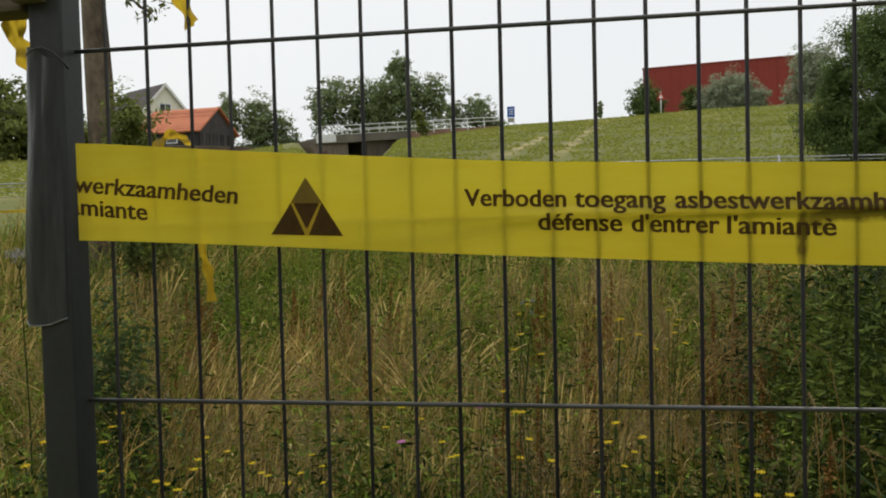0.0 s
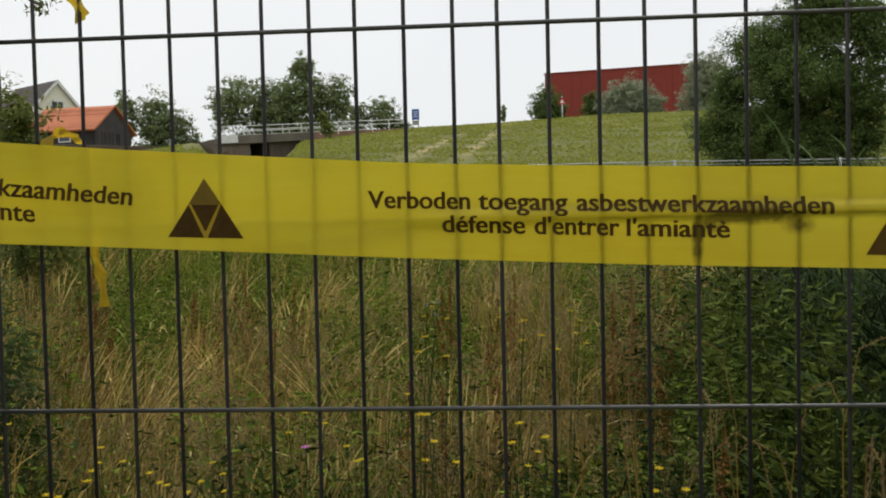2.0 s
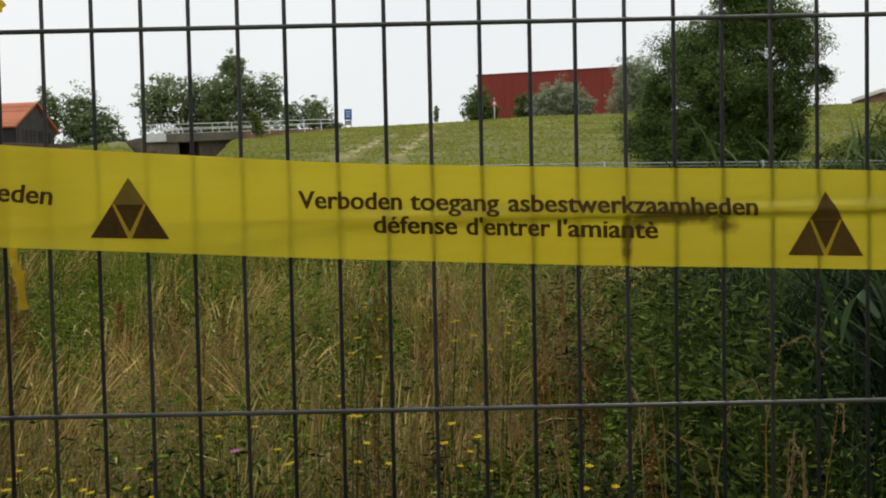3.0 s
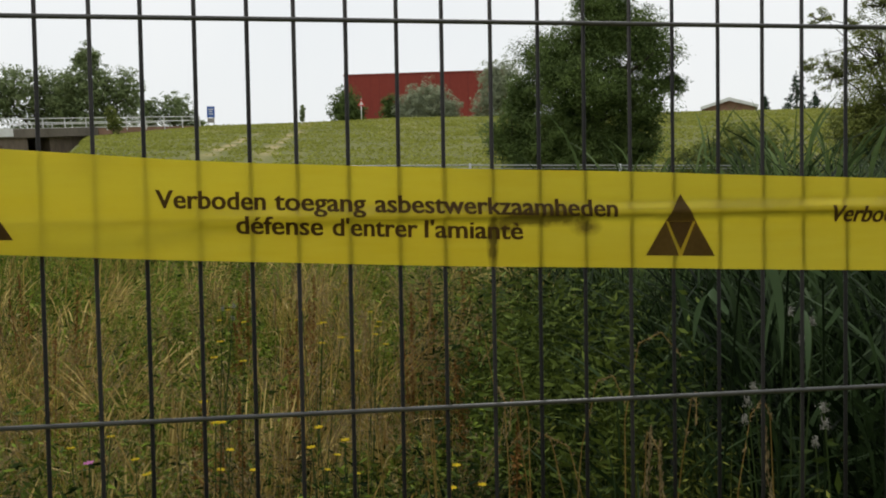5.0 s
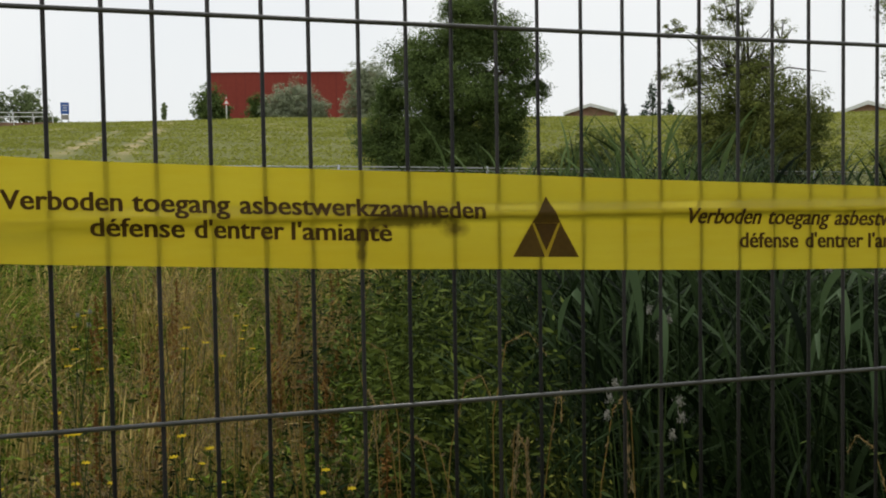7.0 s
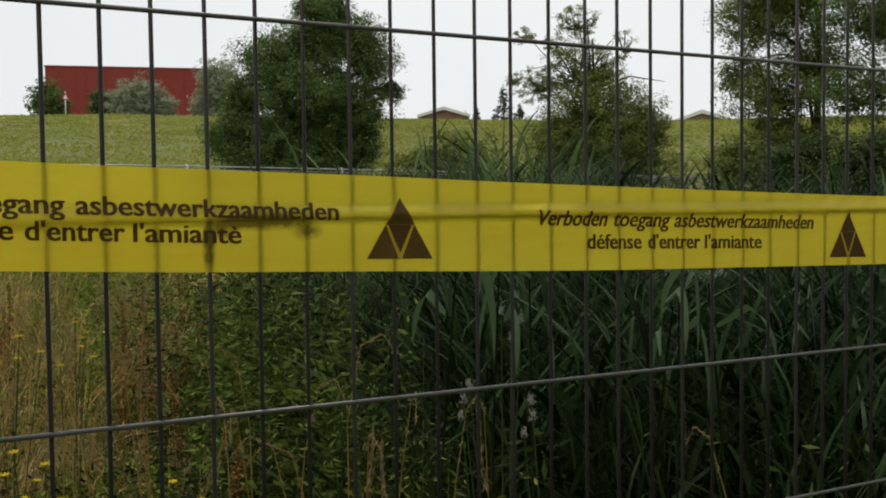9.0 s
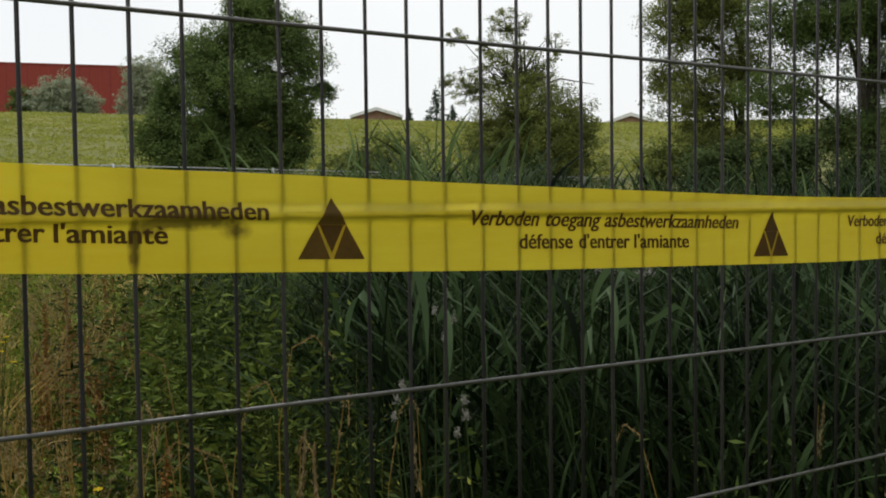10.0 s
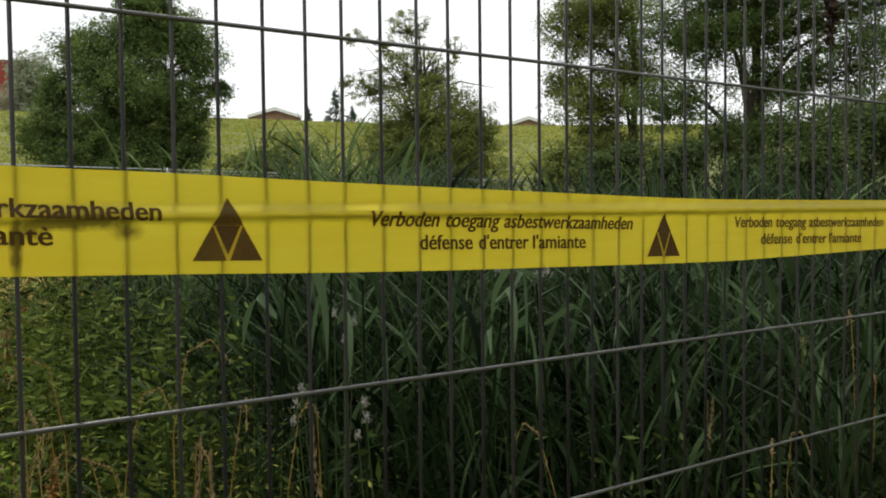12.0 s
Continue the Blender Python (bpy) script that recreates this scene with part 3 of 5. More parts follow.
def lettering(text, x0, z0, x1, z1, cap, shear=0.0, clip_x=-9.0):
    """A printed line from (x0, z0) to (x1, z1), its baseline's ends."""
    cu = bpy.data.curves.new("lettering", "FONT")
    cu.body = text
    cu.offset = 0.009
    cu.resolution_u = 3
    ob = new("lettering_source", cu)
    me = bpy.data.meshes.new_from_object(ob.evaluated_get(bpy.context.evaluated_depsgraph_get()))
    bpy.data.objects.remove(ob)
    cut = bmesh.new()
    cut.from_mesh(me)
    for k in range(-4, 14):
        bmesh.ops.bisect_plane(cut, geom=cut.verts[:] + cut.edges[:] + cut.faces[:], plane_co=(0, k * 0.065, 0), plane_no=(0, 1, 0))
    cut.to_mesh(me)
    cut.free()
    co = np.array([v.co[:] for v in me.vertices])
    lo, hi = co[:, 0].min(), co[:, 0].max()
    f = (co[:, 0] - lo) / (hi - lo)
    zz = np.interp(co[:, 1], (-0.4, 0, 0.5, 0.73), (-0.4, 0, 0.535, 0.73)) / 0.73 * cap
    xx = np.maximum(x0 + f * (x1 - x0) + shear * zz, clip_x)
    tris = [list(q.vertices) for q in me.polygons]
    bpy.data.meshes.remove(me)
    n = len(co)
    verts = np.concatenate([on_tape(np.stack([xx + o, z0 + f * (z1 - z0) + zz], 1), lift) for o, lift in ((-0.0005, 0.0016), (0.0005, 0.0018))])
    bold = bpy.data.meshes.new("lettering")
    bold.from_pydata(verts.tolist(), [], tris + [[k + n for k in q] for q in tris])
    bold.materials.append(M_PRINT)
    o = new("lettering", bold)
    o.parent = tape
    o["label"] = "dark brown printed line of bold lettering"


def words(pieces, z_of, cap, shear=0.0):
    """The words of a line: text, start, end; z_of gives the baseline."""
    for text, x0, x1 in pieces:
        lettering(text, x0, z_of(x0), x1, z_of(x1), cap, shear)


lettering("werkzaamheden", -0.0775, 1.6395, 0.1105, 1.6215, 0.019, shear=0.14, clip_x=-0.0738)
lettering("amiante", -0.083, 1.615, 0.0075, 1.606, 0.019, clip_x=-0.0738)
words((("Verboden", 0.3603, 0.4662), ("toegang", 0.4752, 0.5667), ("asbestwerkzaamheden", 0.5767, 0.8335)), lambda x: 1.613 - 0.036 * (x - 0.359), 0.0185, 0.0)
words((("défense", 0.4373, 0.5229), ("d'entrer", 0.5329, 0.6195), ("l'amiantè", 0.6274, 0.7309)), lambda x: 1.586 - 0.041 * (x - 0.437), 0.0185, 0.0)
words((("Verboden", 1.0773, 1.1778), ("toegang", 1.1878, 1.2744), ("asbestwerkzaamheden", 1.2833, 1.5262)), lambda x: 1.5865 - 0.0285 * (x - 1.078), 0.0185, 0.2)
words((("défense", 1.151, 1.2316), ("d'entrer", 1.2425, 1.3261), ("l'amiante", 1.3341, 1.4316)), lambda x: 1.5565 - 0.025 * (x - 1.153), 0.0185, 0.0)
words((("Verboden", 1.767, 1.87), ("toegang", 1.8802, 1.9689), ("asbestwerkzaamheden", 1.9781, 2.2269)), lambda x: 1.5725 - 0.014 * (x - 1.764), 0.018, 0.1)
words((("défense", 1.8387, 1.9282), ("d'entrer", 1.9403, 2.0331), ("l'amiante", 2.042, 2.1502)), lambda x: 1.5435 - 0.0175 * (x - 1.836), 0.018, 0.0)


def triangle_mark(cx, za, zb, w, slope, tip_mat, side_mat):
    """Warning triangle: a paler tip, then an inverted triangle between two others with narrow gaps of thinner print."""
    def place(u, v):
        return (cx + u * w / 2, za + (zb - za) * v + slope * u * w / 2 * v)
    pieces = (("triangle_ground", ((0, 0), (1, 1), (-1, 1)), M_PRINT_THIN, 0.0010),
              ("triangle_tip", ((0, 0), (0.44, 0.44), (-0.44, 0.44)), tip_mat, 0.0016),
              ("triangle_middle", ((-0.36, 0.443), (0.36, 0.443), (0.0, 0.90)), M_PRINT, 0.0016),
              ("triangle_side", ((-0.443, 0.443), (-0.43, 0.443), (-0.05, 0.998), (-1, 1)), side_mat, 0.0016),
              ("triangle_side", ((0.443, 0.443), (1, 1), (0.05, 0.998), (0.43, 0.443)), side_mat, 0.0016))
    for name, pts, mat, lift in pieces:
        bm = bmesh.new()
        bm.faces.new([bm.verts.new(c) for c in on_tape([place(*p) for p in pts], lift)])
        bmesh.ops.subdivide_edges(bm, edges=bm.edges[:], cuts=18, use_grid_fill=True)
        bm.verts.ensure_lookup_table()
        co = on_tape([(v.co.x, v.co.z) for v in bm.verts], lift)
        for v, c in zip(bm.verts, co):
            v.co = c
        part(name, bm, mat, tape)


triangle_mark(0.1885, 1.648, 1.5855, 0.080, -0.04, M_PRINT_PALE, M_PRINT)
triangle_mark(0.9052, 1.619, 1.5525, 0.078, -0.03, M_PRINT_LIT, M_PRINT_LIT)
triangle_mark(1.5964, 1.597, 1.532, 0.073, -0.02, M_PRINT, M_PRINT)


def ribbon(name, pts, width, mat, label, category="tape", twist=0.0, group=""):
    """A crumpled strip of tape through points."""
    v = []
    n = len(pts) * 5
    t = np.linspace(0, len(pts) - 1, n)
    c = np.stack([np.interp(t, np.arange(len(pts)), [p[k] for p in pts]) for k in range(3)], 1)
    for i in range(n):
        d = Vector(c[min(i + 1, n - 1)] - c[max(i - 1, 0)]).normalized()
        side = d.cross(Vector((0, -1, 0.15))).normalized()
        q = Matrix.Rotation(twist * i / n + 0.35 * math.sin(i * 0.9), 3, d)
        for k in range(5):
            u = (k - 2) / 4 * width * (0.8 + 0.2 * math.sin(i * 0.7))
            v.append(Vector(c[i]) + q @ (side * u) + q @ (side.cross(d)) * (0.12 * width * math.cos(k * 2.2 + i * 0.6)))
    quads = [(i * 5 + k, i * 5 + k + 1, (i + 1) * 5 + k + 1, (i + 1) * 5 + k) for i in range(n - 1) for k in range(4)]
    ob = sheet(name, [tuple(a) for a in v], quads, mat, smooth=True)
    return tagged(ob, label, category, group=group)


# scraps of older tape knotted on the wires
ribbon("tape_scrap", [(0.005, 0.004, 1.688), (0.012, 0.010, 1.699), (0.024, 0.004, 1.703), (0.038, 0.006, 1.698), (0.050, 0.002, 1.690), (0.056, 0.008, 1.67)], 0.012, M_SCRAP, "crumpled yellow tape knotted round a fence wire", "tape scrap", 1.2, "tape scraps")
ribbon("tape_scrap", [(0.052, 0.004, 1.60), (0.056, 0.008, 1.57), (0.060, 0.012, 1.545), (0.064, 0.010, 1.512)], 0.014, M_SCRAP, "narrow yellow tape end hanging from the fence", "tape scrap", 0.3, "tape scraps")
ribbon("tape_scrap", [(0.018, 0.0, 1.91), (0.030, -0.004, 1.875), (0.044, 0.004, 1.85), (0.056, 0.0, 1.822)], 0.026, M_SCRAP, "torn yellow tape end tied high on the fence", "tape scrap", 0.8, "tape scraps")
ribbon("tape_scrap", [(-0.185, 0.02, 1.87), (-0.176, 0.02, 1.83), (-0.162, 0.02, 1.80), (-0.150, 0.02, 1.775)], 0.036, M_SCRAP, "yellow tape end hanging from the cross beam", "tape scrap", 0.5, "tape scraps")

# withered creeper tip caught on the wires
v, q = leaves(np.array([2.055, 0.0, 1.945]) + rng.normal(size=(70, 3)) * (0.005, 0.004, 0.024), rng.uniform(0.016, 0.036, 70), 0.5)
tagged(sheet("withered_leaves", v, q, M_WITHER), "shrivelled dark brown leaves caught on the fence wires", "withered leaves", kind="stuff")


# ---------------------------------------------------------------- meadow behind the fence
def scatter(n, az0, az1, d0, d1, near=1.0):
    """n places in a sector of the plan. near above 1 gathers them towards the fence. Returns places on the ground, azimuth, distance."""
    u = rng.random(n) ** near
    d = np.sqrt(d0 * d0 + u * (d1 * d1 - d0 * d0))
    az = rng.uniform(az0, az1, n)
    x, y = EYE_X + d * np.sin(np.radians(az)), EYE_Y + d * np.cos(np.radians(az))
    ok = y > 0.12
    x, y, az, d = x[ok], y[ok], az[ok], d[ok]
    return np.stack([x, y, ground_z(x, y)], 1), az, d


def patchy(p, f, seed, lo=0.35, hi=0.62):
    """Clumps: keeps places by a smooth field over the plan."""
    x, y = p[:, 0] * f + seed, p[:, 1] * f - seed * 0.7
    k = 0.5 + 0.25 * (np.sin(x * 1.9 + np.sin(y * 2.3)) + np.sin(y * 1.7 + 1.3 * np.sin(x * 2.9 + seed)))
    return rng.random(len(p)) < smooth01((k - lo) / (hi - lo))


def swell(p, f, seed):
    """Uneven growth over the plan, 0 to 1."""
    x, y = p[:, 0] * f + seed, p[:, 1] * f * 0.8 - seed
    return np.clip(0.5 + 0.3 * np.sin(x * 2.1 + 1.7 * np.sin(y * 1.3)) + 0.3 * np.sin(y * 2.7 + 1.2 * np.sin(x * 1.9 + seed)), 0, 1)


def build_meadow():
    # straw-coloured stalks with narrow seed heads
    p, az, d = scatter(8500, -42, 14, 2.2, 13, 1.7)
    keep = patchy(p, 2.1, 3.0, 0.54, 0.68) & ((d > np.where(az > 2, 3.5, 2.9)) | (rng.random(len(p)) < 0.10))
    p, az, d = p[keep], az[keep], d[keep]
    n = len(p)
    h = rng.uniform(0.65, 1.12, n)
    head = rng.normal(0.3, 1.0, n)
    lean = h * np.where(rng.random(n) < 0.3, rng.uniform(0.3, 0.7, n), rng.uniform(0.03, 0.35, n))
    stalk = strips(p, h, lean, head, rng.uniform(0.0013, 0.0028, n) * (1 + d * 0.08), 6, ((0, 0.55, 0.68, 0.76, 0.9, 1), (0.6, 0.5, 0.5, 1.6, 1.2, 0.15)), 0.08)
    per = 7
    f = np.tile(np.linspace(0.68, 1.03, per), n) + rng.normal(size=n * per) * 0.015
    c = np.repeat(p, per, 0)
    c[:, 2] += np.repeat(h, per) * (f - 0.08 * f ** 3)
    c[:, 0] += np.repeat(lean * np.cos(head), per) * f ** 2
    c[:, 1] += np.repeat(lean * np.sin(head), per) * f ** 2
    c += rng.normal(size=c.shape) * 0.0065
    along = np.stack([np.cos(np.repeat(head, per)) * 0.4, np.sin(np.repeat(head, per)) * 0.4, np.full(n * per, 0.8)], 1)
    husk = leaves(c, rng.uniform(0.010, 0.020, n * per) * np.repeat(1 + d * 0.06, per), 0.22, 1, along)
    tagged(sheet("dry_grass", *joined(stalk, husk), M_DRY), "tall straw-coloured dry meadow grass with loose seed heads", "dry grass", kind="stuff")
    # tussocks: bundles of stalks that fan out and lean the same way
    c, az, d = scatter(190, -42, 12.5, 2.0, 9, 1.3)
    c = c[patchy(c, 1.3, 5.0, 0.3, 0.6)]
    per = 46
    n = len(c) * per
    p = np.repeat(c, per, 0) + rng.normal(size=(n, 3)) * (0.055, 0.055, 0.0)
    h = np.repeat(rng.uniform(0.68, 1.0, len(c)), per) * rng.uniform(0.7, 1.1, n)
    lean = h * np.repeat(rng.uniform(0.05, 0.40, len(c)), per) * rng.uniform(0.4, 1.7, n)
    head = np.repeat(rng.normal(0.3, 1.1, len(c)), per) + rng.normal(size=n) * 0.45
    far = np.repeat(np.hypot(c[:, 0] - EYE_X, c[:, 1] - EYE_Y), per)
    tagged(sheet("grass_tussocks", *strips(p, h, lean, head, rng.uniform(0.0019, 0.0042, n) * (1 + far * 0.07), 7, ((0, 0.6, 0.74, 0.84, 0.95, 1), (0.8, 0.55, 0.7, 1.9, 1.2, 0.1)), 0.16), M_STRAW),
           "leaning tussocks of straw-coloured meadow grass", "dry grass", kind="stuff")
    p, az, d = scatter(520, 54, 66, 1.9, 3.2, 1.0)
    n = len(p)
    h = rng.uniform(0.55, 1.0, n)
    tagged(sheet("dry_stalks", *strips(p, h, h * rng.uniform(0.05, 0.6, n), rng.normal(1.0, 1.2, n), rng.uniform(0.0016, 0.0032, n), 6, ((0, 0.6, 0.75, 0.9, 1), (0.7, 0.5, 2.0, 1.5, 0.2)), 0.2), M_DRY),
           "brown dry grass stalks before the reeds", "dry grass", kind="stuff")
    # green blades
    p, az, d = scatter(34000, -42, 20, 1.6, 14, 1.6)
    n = len(p)
    h = rng.uniform(0.40, 0.92, n) * (0.55 + 0.60 * swell(p, 3.2, 2.0))
    tagged(sheet("meadow_grass", *strips(p, h, h * rng.uniform(0.1, 0.6, n), rng.uniform(0, 6.3, n), rng.uniform(0.003, 0.0065, n) * (1 + d * 0.06), 5, None, 0.18), M_BLADE),
           "dense green meadow grass", "grass", kind="stuff")
    # low grass along the foot of the fence and out to both sides
    n = 16000
    x, y = rng.uniform(-9, 12, n), rng.uniform(0.04, 4.0, n) ** 1.0
    p = np.stack([x, y, ground_z(x, y)], 1)
    h = rng.uniform(0.15, 0.5, n)
    tagged(sheet("verge_grass", *strips(p, h, h * rng.uniform(0.1, 0.6, n), rng.uniform(0, 6.3, n), rng.uniform(0.004, 0.009, n), 3, None, 0.15), M_BLADE),
           "low green grass along the foot of the fence", "grass", kind="stuff")
    # the same rough grass goes on to both sides
    n = 22000
    x, y = rng.uniform(-13, 17, n), rng.uniform(0.1, 13.0, n)
    side = np.degrees(np.arctan2(x - EYE_X, y - EYE_Y))
    out = (side < -41) | (side > 65)
    x, y = x[out], y[out]
    n = len(x)
    h = rng.uniform(0.3, 0.75, n)
    tagged(sheet("rough_grass", *strips(np.stack([x, y, ground_z(x, y)], 1), h, h * rng.uniform(0.1, 0.6, n), rng.uniform(0, 6.3, n), rng.uniform(0.006, 0.013, n), 4, None, 0.18), M_BLADE),
           "rough green grass to both sides of the meadow", "grass", kind="stuff")
    # thin pale stems of last year, leaning every way
    p, az, d = scatter(3600, -42, 27, 1.6, 8, 1.6)
    n = len(p)
    h = rng.uniform(0.6, 1.02, n)
    tagged(sheet("pale_stems", *strips(p, h, h * rng.uniform(0.1, 0.7, n), rng.uniform(0, 6.3, n), rng.uniform(0.0018, 0.0036, n) * (1 + d * 0.06), 8, ((0, 0.65, 0.75, 0.9, 1), (0.8, 0.6, 1.9, 1.6, 0.3)), 0.45), M_PALE),
           "thin pale dead grass stems", "grass", kind="stuff")
    p, az, d = scatter(420, 6, 32, 1.5, 2.3, 1.0)
    n = len(p)
    h = rng.uniform(0.55, 1.05, n)
    tagged(sheet("curved_stems", *strips(p, h, h * rng.uniform(0.1, 0.55, n), rng.uniform(0, 6.3, n), rng.uniform(0.0014, 0.0024, n), 9, ((0, 0.7, 0.8, 0.95, 1), (0.8, 0.6, 2.0, 1.6, 0.3)), 0.4), M_STRAW),
           "thin curved straw-coloured stems before the reeds", "grass", kind="stuff")
    # leafy herbs: upright stems clothed in small leaves
    for name, mat, count, a0, a1, d0, d1, h0, h1, size, label in (
            ("meadow_herbs", M_HERB, 6600, -42, 16, 1.75, 9, 0.45, 0.98, 0.031, "leafy green meadow herbs"),
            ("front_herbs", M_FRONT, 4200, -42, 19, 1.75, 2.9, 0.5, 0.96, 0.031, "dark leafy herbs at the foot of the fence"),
            ("dark_herbs", M_HERB_SHADE, 4600, 7, 64, 1.5, 6.0, 0.5, 1.1, 0.034, "leafy herbs among the reeds, the shade put into their dark green"),
            ("nettles", M_NETTLE, 620, 10.5, 21, 2.4, 4.6, 1.0, 1.42, 0.036, "tall green nettles at the edge of the reeds"),
            ("fringe_herbs", M_FRINGE, 800, 8, 27, 1.5, 2.7, 0.66, 1.08, 0.021, "fine green herbs at the edge of the reeds")):
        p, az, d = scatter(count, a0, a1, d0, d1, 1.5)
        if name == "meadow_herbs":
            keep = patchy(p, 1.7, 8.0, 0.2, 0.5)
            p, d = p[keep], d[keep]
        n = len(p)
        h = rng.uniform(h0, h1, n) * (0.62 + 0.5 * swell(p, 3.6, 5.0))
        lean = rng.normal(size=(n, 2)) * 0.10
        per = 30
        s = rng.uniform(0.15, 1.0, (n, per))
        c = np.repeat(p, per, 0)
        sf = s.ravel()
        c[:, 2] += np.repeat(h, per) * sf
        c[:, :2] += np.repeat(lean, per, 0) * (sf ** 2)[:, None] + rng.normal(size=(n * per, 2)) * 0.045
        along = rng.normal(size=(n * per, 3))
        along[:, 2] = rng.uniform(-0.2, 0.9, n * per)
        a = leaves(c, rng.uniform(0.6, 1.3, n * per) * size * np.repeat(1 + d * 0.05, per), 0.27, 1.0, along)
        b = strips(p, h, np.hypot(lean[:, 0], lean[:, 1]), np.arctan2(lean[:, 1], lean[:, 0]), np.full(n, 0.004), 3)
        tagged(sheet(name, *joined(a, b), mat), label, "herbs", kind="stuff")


build_meadow()


def build_bank_grass():
    """Short mown grass on the bank, thin on the two worn tracks."""
    p, az, d = scatter(115000, -44, 52, 24, 89, 1.0)
    u = p[:, 0] - 0.06 * p[:, 1]
    bare = (np.abs(u + 6.34) < 0.45 + 0.3 * np.sin(p[:, 1] * 0.8)) | (np.abs(u + 3.89) < 0.5 + 0.4 * np.sin(p[:, 1] * 0.55))
    sunk = (az > -20) & (az < -13.2) & (d > 60)
    p = p[~(bare & (p[:, 1] < 64) & (rng.random(len(p)) < 0.85)) & ~sunk]
    n = len(p)
    h = rng.uniform(0.06, 0.12, n) * np.where(rng.random(n) < 0.02, 2.0, 1.0)
    tagged(sheet("bank_grass", *strips(p - (0, 0, 0.03), h, h * 0.6, rng.uniform(0, 6.3, n), rng.uniform(0.12, 0.32, n), 2), M_BANK), "short mown grass on the bank", "grass", kind="stuff")


build_bank_grass()


def build_reeds():
    """A reed bed swept over by the wind: leaning stems, straight pointed upper leaves and hanging lower ones."""
    groups, tall = [], []
    for count, a0, a1, d0, d1, h0, h1, ramp in (
            (1400, 19, 68, 2.3, 4.0, 0.95, 1.34, 9), (1600, 17, 70, 3.6, 7.5, 1.05, 1.36, 9), (700, 13, 70, 6.5, 11.5, 0.88, 1.15, 9),
            (110, 27, 34, 3.5, 4.8, 1.36, 1.58, 0), (10, 12.5, 16, 4.0, 5.5, 1.22, 1.42, 0), (50, 17, 27, 3.6, 5.0, 1.28, 1.44, 0), (44, 33, 60, 3.2, 4.6, 1.22, 1.42, 0)):
        p, az, d = scatter(count, a0, a1, d0, d1, 1.0)
        n = len(p)
        h = rng.uniform(h0, h1, n)
        if ramp:
            h *= np.clip((az - a0) / ramp, 0.55, 1) * np.where(az > 38, 0.88, 1.0)
        lean = rng.uniform(0.05, 0.38, n)
        head = np.where(rng.random(n) < 0.7, rng.normal(2.5, 0.6, n), rng.normal(0.0, 1.0, n))
        bed = groups if ramp else tall
        bed.append(strips(p, h, lean, head, np.full(n, 0.007), 5, ((0, 1), (1, 0.5))))
        per = 12
        s = np.tile(np.linspace(0.15, 0.98, per), n) + rng.normal(size=n * per) * 0.03
        c = np.repeat(p, per, 0)
        c[:, 2] += np.repeat(h, per) * s
        c[:, 0] += np.repeat(lean * np.cos(head), per) * s ** 2
        c[:, 1] += np.repeat(lean * np.sin(head), per) * s ** 2
        m = n * per
        length = rng.uniform(0.22, 0.46, m)
        hang = (rng.random(m) < 0.16) & (s < 0.85)
        rise = np.where(hang, rng.uniform(0.1, 0.5, m), rng.uniform(0.55, 0.97, m))
        up = length * rise
        side = np.where(rng.random(m) < 0.66, np.repeat(head, per) + rng.normal(size=m) * 0.5, rng.normal(0.0, 1.2, m))
        wide = np.where(rng.random(m) < 0.12, rng.uniform(0.018, 0.026, m), rng.uniform(0.007, 0.017, m))
        for mask, droop in ((~hang, 0.08), (hang, 1.0)):
            bed.append(strips(c[mask], up[mask], np.sqrt(np.maximum(length ** 2 - up ** 2, 0.01))[mask] * (0.8 if droop > 1 else 1.0), side[mask], wide[mask], 5,
                                 ((0, 0.15, 0.4, 0.75, 1), (0.45, 0.9, 1.0, 0.6, 0.04)), droop))
    tagged(sheet("reed_bed", *joined(*groups), M_REED), "dense bed of tall reeds leaning with the wind, shade put into their dark green", "reeds", kind="stuff")
    tagged(sheet("tall_reeds", *joined(*tall), M_REED_LIT), "green reeds standing over the bed and leaning, light put into their colour", "reeds", kind="stuff")


build_reeds()


# single plants close to the fence
def flower(kind_name, label, height, petal_mat, size, heads):
    root = tagged(empty(kind_name), label, "flower", group="flowers in the meadow")
    for hx, hy, hz in heads:
        bm = bmesh.new()
        add_tube(bm, [(0, 0, height * 0.3), (hx * 0.5, hy * 0.5, height * 0.7), (hx, hy, height + hz)], [0.0018, 0.0014, 0.0012], 5)
        part("stem", bm, M_STALK, root)
        bm = bmesh.new()
        n = 11
        tip = bm.verts.new((hx, hy, height + hz))
        ring = []
        for k in range(n * 2):
            r = size / 2 * (1.0 if k % 2 == 0 else 0.72)
            a = math.pi * k / n
            ring.append(bm.verts.new((hx + r * math.cos(a), hy + r * math.sin(a), height + hz + 0.002 + 0.002 * math.sin(k * 2.1))))
        for k in range(n * 2):
            bm.faces.new((tip, ring[k], ring[(k + 1) % (n * 2)]))
        part("flower_head", bm, petal_mat, root)
    return root


def strew(thing, spots, h_of):
    """Copies of a plant at spots (azimuth, distance, height of its top)."""
    for i, (az, d, top) in enumerate(spots):
        x, y = polar(az, d)
        k = top / h_of
        m = pose(x, y, float(ground_z(x, y)), rng.uniform(-6, 6), rng.uniform(-6, 6), rng.uniform(0, 360))
        o = thing if i == 0 else copy_thing(thing, m)
        if i == 0:
            o.matrix_basis = m
        o.scale = (1, 1, k)


